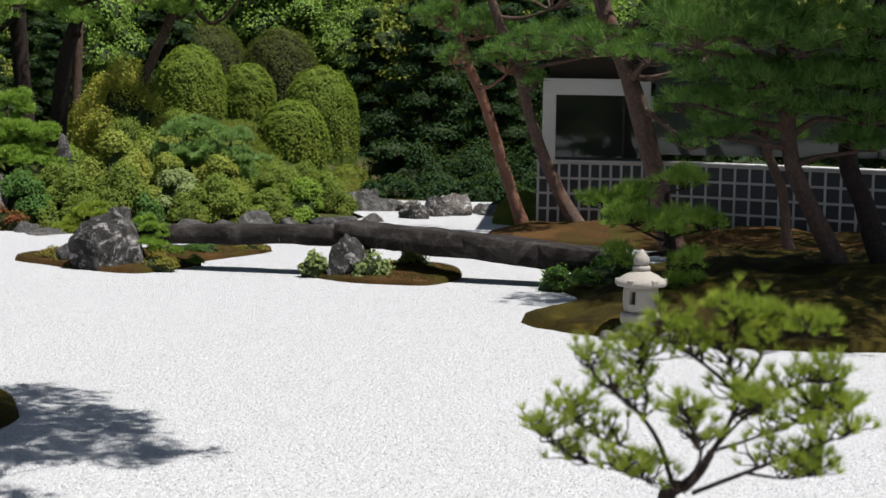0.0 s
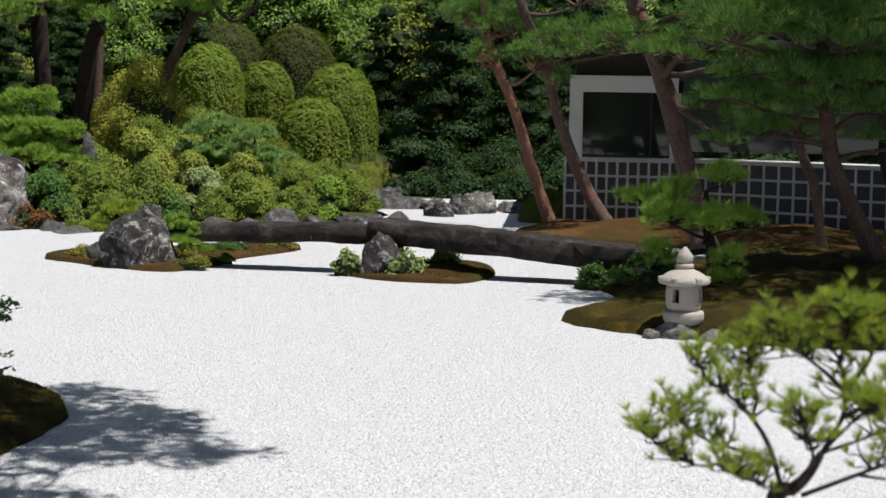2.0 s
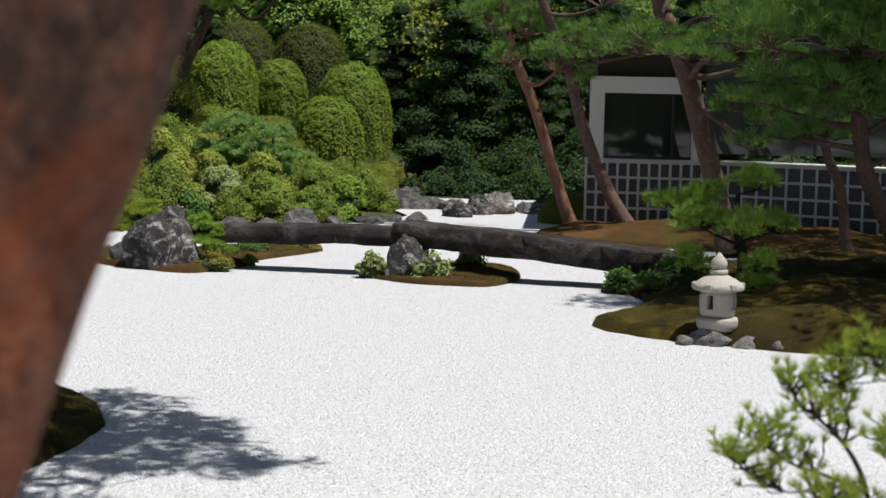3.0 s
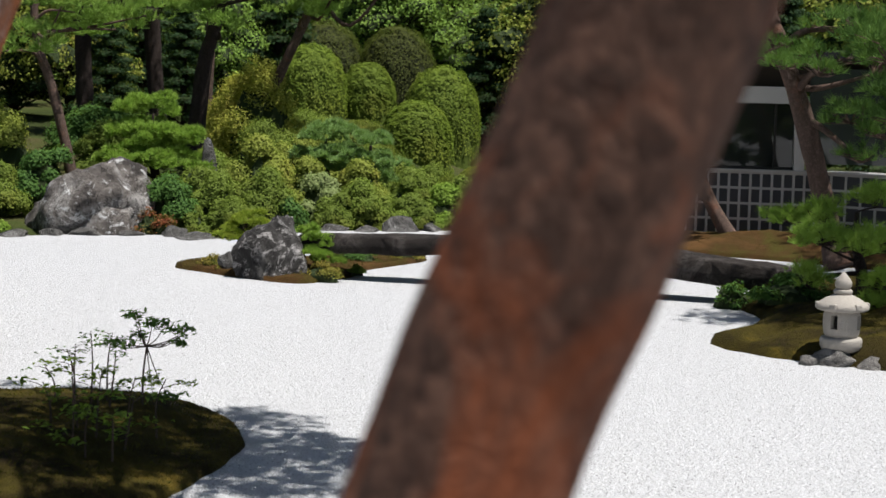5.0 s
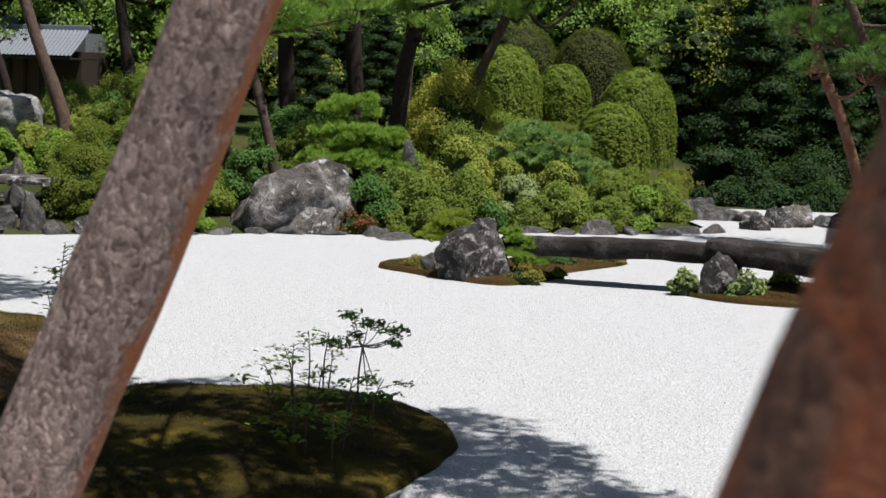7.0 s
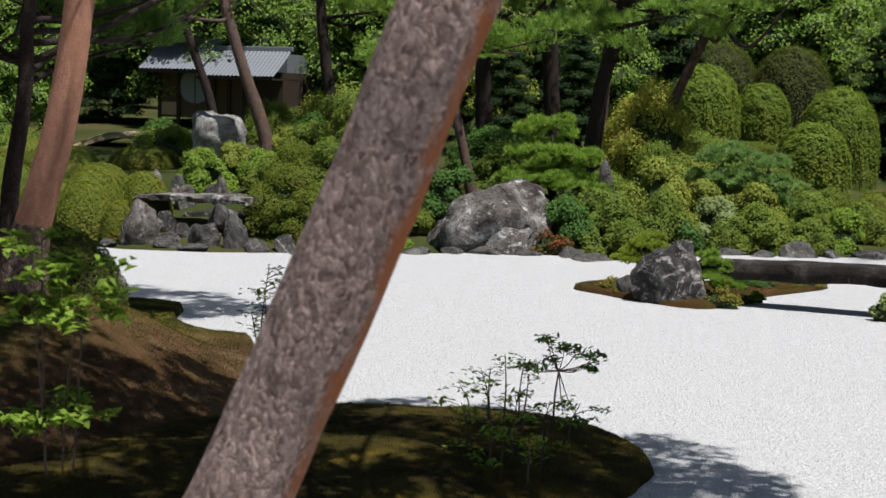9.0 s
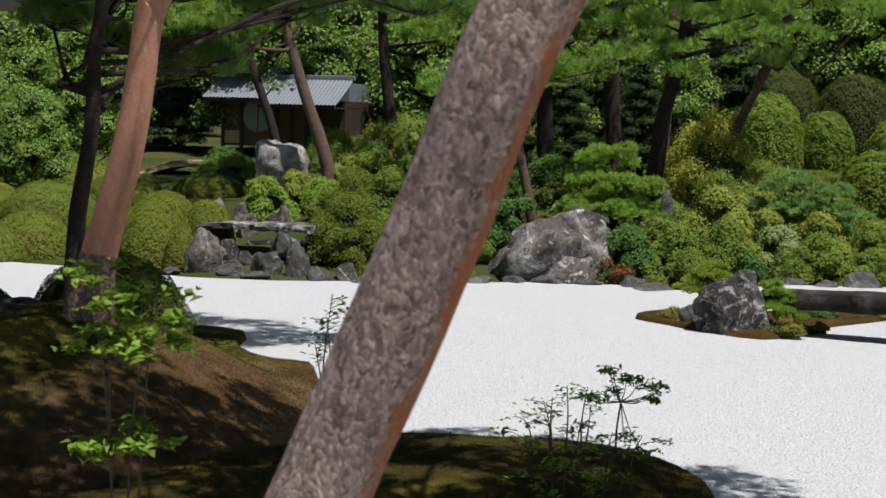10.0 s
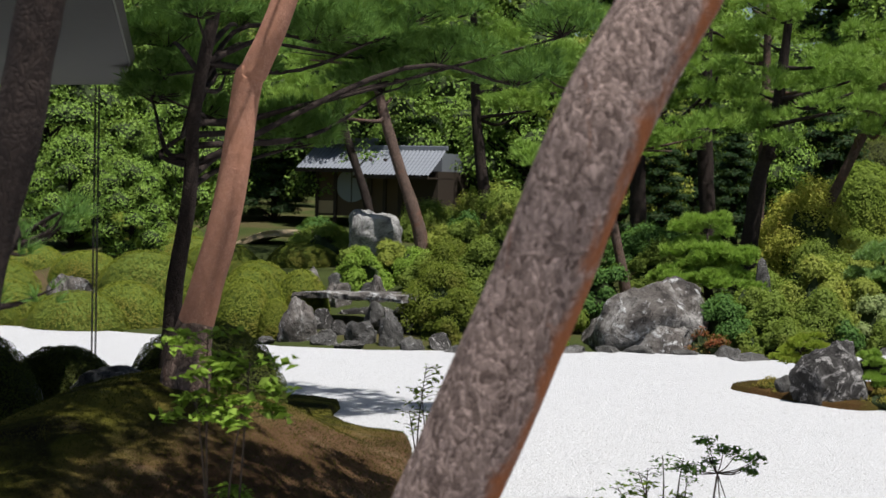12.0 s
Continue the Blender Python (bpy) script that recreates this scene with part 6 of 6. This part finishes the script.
tiered_seedling((-3.54, 7.8, 0.14), 0.34, [((-0.06, 0, 0.51), 0.07), ((0.06, 0.02, 0.47), 0.12), ((0.20, 0, 0.44), 0.11), ((-0.16, 0, 0.35), 0.13), ((0.20, 0.0, 0.37), 0.06), ((0.14, 0.0, 0.07), 0.12), ((-0.02, 0, 0.40), 0.06)], LEAF_DEEP,
                "dark-leaved seedling with flat leaf tiers at the moss edge", 601, 0.045, 26)
seedling((-3.82, 7.75, 0.14), [(0.0, 0, 0.42, 0.0), (0.06, 0.1, 0.40, 0.03), (-0.12, 0.1, 0.30, -0.05), (0.12, -0.05, 0.33, 0.04), (-0.2, 0.0, 0.22, -0.06), (-0.05, -0.1, 0.36, 0.0)], LEAF_DEEP, "twiggy dark seedlings at the moss edge", 605, 0.036, 6, 0.10)
seedling((-3.50, 6.9, 0.16), [(0.0, 0, 0.34, 0.03), (0.12, 0.1, 0.30, 0.05), (-0.12, 0.1, 0.36, -0.04), (0.18, -0.1, 0.26, 0.05), (-0.05, -0.2, 0.25, 0.0), (0.25, 0.2, 0.28, 0.05), (-0.25, 0.05, 0.26, -0.04), (0.05, -0.3, 0.22, 0.03), (0.2, -0.35, 0.2, 0.0)], LEAF_FRESH, "leafy fresh green seedlings growing from moss", 602, 0.046, 15, 0.12)
seedling((-4.85, 4.8, 0.42), [(0.0, 0, 0.95, -0.02), (0.10, 0.05, 0.85, 0.06), (0.04, -0.05, 0.70, -0.08), (0.08, 0, 0.72, 0.10)], LEAF_FRESH, "tall bright-leaved sapling in front of the red pine", 603, 0.068, 20, 0.15)
seedling((-4.96, 7.0, 0.20), [(0.0, 0, 0.85, 0.04), (0.02, 0.05, 0.72, -0.03), (0.0, 0.0, 0.6, -0.06)], LEAF, "thin leafy seedling at the moss edge", 604, 0.045, 5, 0.08)

# ---- trees of the background ----
def forest_tree(name, seed, height, radius, material, label, count, leaf, shape="round"):
    r = np.random.default_rng(seed)
    ob = thing(name, (0, 0, 0), label, "tree", "background trees")
    part("trunk", tube([(0, 0, -0.3), (0.1, 0, height * 0.3), (0, 0.1, height * 0.6), (0, 0, height * 0.9)], [height * 0.03, height * 0.024, height * 0.015, 0.02], 8, 4, 0.1, seed), BARK_DARK, ob, smooth=True)
    cs, ns, inner = [], [], []
    m = 26 if shape == "round" else 34
    for k in range(m):
        f = (k + 0.5) / m
        a = k * 2.4
        if shape == "round":
            z = height * (0.12 + 0.80 * f)
            rr = radius * math.sin(math.pi * min(0.97, 0.25 + 0.7 * f)) * r.uniform(0.55, 0.95)
            s = radius * r.uniform(0.30, 0.46)
            sz = s * 0.75
        else:
            z = height * (0.08 + 0.90 * f)
            rr = radius * (1.02 - f) * r.uniform(0.5, 0.9)
            s = radius * (0.18 + 0.28 * (1 - f))
            sz = s * 0.5
        c = np.array([rr * math.cos(a), rr * math.sin(a), z])
        n = int(count / m)
        d = dome_dirs(n, r, -0.35)
        q = lumpy(d, 0.35, seed + k, 2.4) * (1.0 - 0.35 * r.random(n) ** 2)
        cs.append(c + d * q[:, None] * np.array([s, s, sz]))
        ns.append(unit(d + np.array([0, 0, 0.4])))
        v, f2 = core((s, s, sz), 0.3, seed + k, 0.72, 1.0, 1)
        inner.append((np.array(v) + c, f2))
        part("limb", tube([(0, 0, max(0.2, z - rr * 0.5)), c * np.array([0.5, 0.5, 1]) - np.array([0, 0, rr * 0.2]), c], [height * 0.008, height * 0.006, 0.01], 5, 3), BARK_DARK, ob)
    # cores in the darkened colour paint the shade between the clumps
    part("inner_crown", joined(*inner), INNER_SHADED, ob)
    part("crown", leaves(np.vstack(cs), np.vstack(ns), leaf, leaf * 0.6, r, 1.0), material, ob)
    return ob


PROTOS = [forest_tree("broadleaf_tree", 701, 6.5, 2.6, FOREST, "leafy mid-green tree in the wood behind", 15000, 0.125),
          forest_tree("conifer_tree", 702, 7.5, 2.2, FOREST_SHADED, "dark green conifer in the wood behind, shade added to its colour", 15000, 0.125, "cone"),
          forest_tree("broadleaf_tree", 703, 5.5, 2.4, LEAF_WARM, "yellow-green tree in the wood behind", 14000, 0.125),
          forest_tree("pine_tree", 704, 6.0, 2.4, PINE_FAR, "soft green pine in the wood behind", 15000, 0.13)]
TREES = []
rng = np.random.default_rng(70)
# a dark stand behind the far gravel, its shade painted into the leaf colour
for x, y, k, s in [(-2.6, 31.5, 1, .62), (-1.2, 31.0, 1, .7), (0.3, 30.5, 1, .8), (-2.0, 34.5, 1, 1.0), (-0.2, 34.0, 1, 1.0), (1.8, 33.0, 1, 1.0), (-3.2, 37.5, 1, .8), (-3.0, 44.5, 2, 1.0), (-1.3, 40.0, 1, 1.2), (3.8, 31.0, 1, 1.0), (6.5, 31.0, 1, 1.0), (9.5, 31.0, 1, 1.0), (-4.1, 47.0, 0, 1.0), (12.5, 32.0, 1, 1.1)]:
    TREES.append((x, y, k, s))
for row, (y0, x0, x1, step, s0) in enumerate([(33.0, -34, -12, 3.2, 0.75), (38.5, -40, -11, 3.2, 0.9), (45.0, -46, -12, 3.4, 1.0), (52.0, -52, 16, 3.6, 1.15), (60.0, -60, 22, 4.4, 1.4), (72.0, -72, 28, 5.6, 2.0)]):
    x = x0
    while x < x1:
        k = int(rng.choice([0, 0, 1, 2, 3, 3]))
        TREES.append((x + rng.uniform(-1, 1), y0 + rng.uniform(-1.6, 1.6), k, s0 * rng.uniform(0.8, 1.2)))
        x += step * rng.uniform(0.8, 1.2)
for x, y, k, s in [(-17.5, 21.5, 3, .42), (-19.5, 22.5, 3, .5), (-21.5, 21.0, 0, .5), (-18.5, 24.5, 3, .6), (-22.5, 25.5, 0, .7), (-11.6, 31.5, 1, .6), (-20.5, 31.0, 1, .6), (-23.5, 29.0, 3, .8), (-10.8, 43.0, 1, 1.1), (-13.2, 41.0, 1, 1.1), (-12.0, 35.0, 1, .85), (-14.2, 33.0, 1, .8), (-5.2, 43.5, 1, .9), (-27.5, 34.0, 2, .75), (-10.2, 32.0, 1, .6)]:
    TREES.append((x, y, k, s))
# unseen trees behind the camera, added for the windows to mirror
for x, y, k, s in [(-14, -16, 0, 1.0), (-8, -18, 1, 1.0), (-3, -15, 3, 1.0), (2, -18, 0, 1.1), (7, -16, 1, 1.0), (12, -15, 0, 1.0), (18, -12, 3, 1.0), (22, -6, 1, 1.1), (-20, -10, 0, 1.0)]:
    TREES.append((x, y, k, s))
used = set()
for x, y, k, s in TREES:
    m = pose(x, y, ground_height(x, y) - 0.1, 0, 0, rng.uniform(0, 360)) @ Matrix.Diagonal((s, s, s * rng.uniform(0.9, 1.1), 1))
    if k in used:
        copy_thing(PROTOS[k], m)
    else:
        PROTOS[k].matrix_basis = m
        used.add(k)
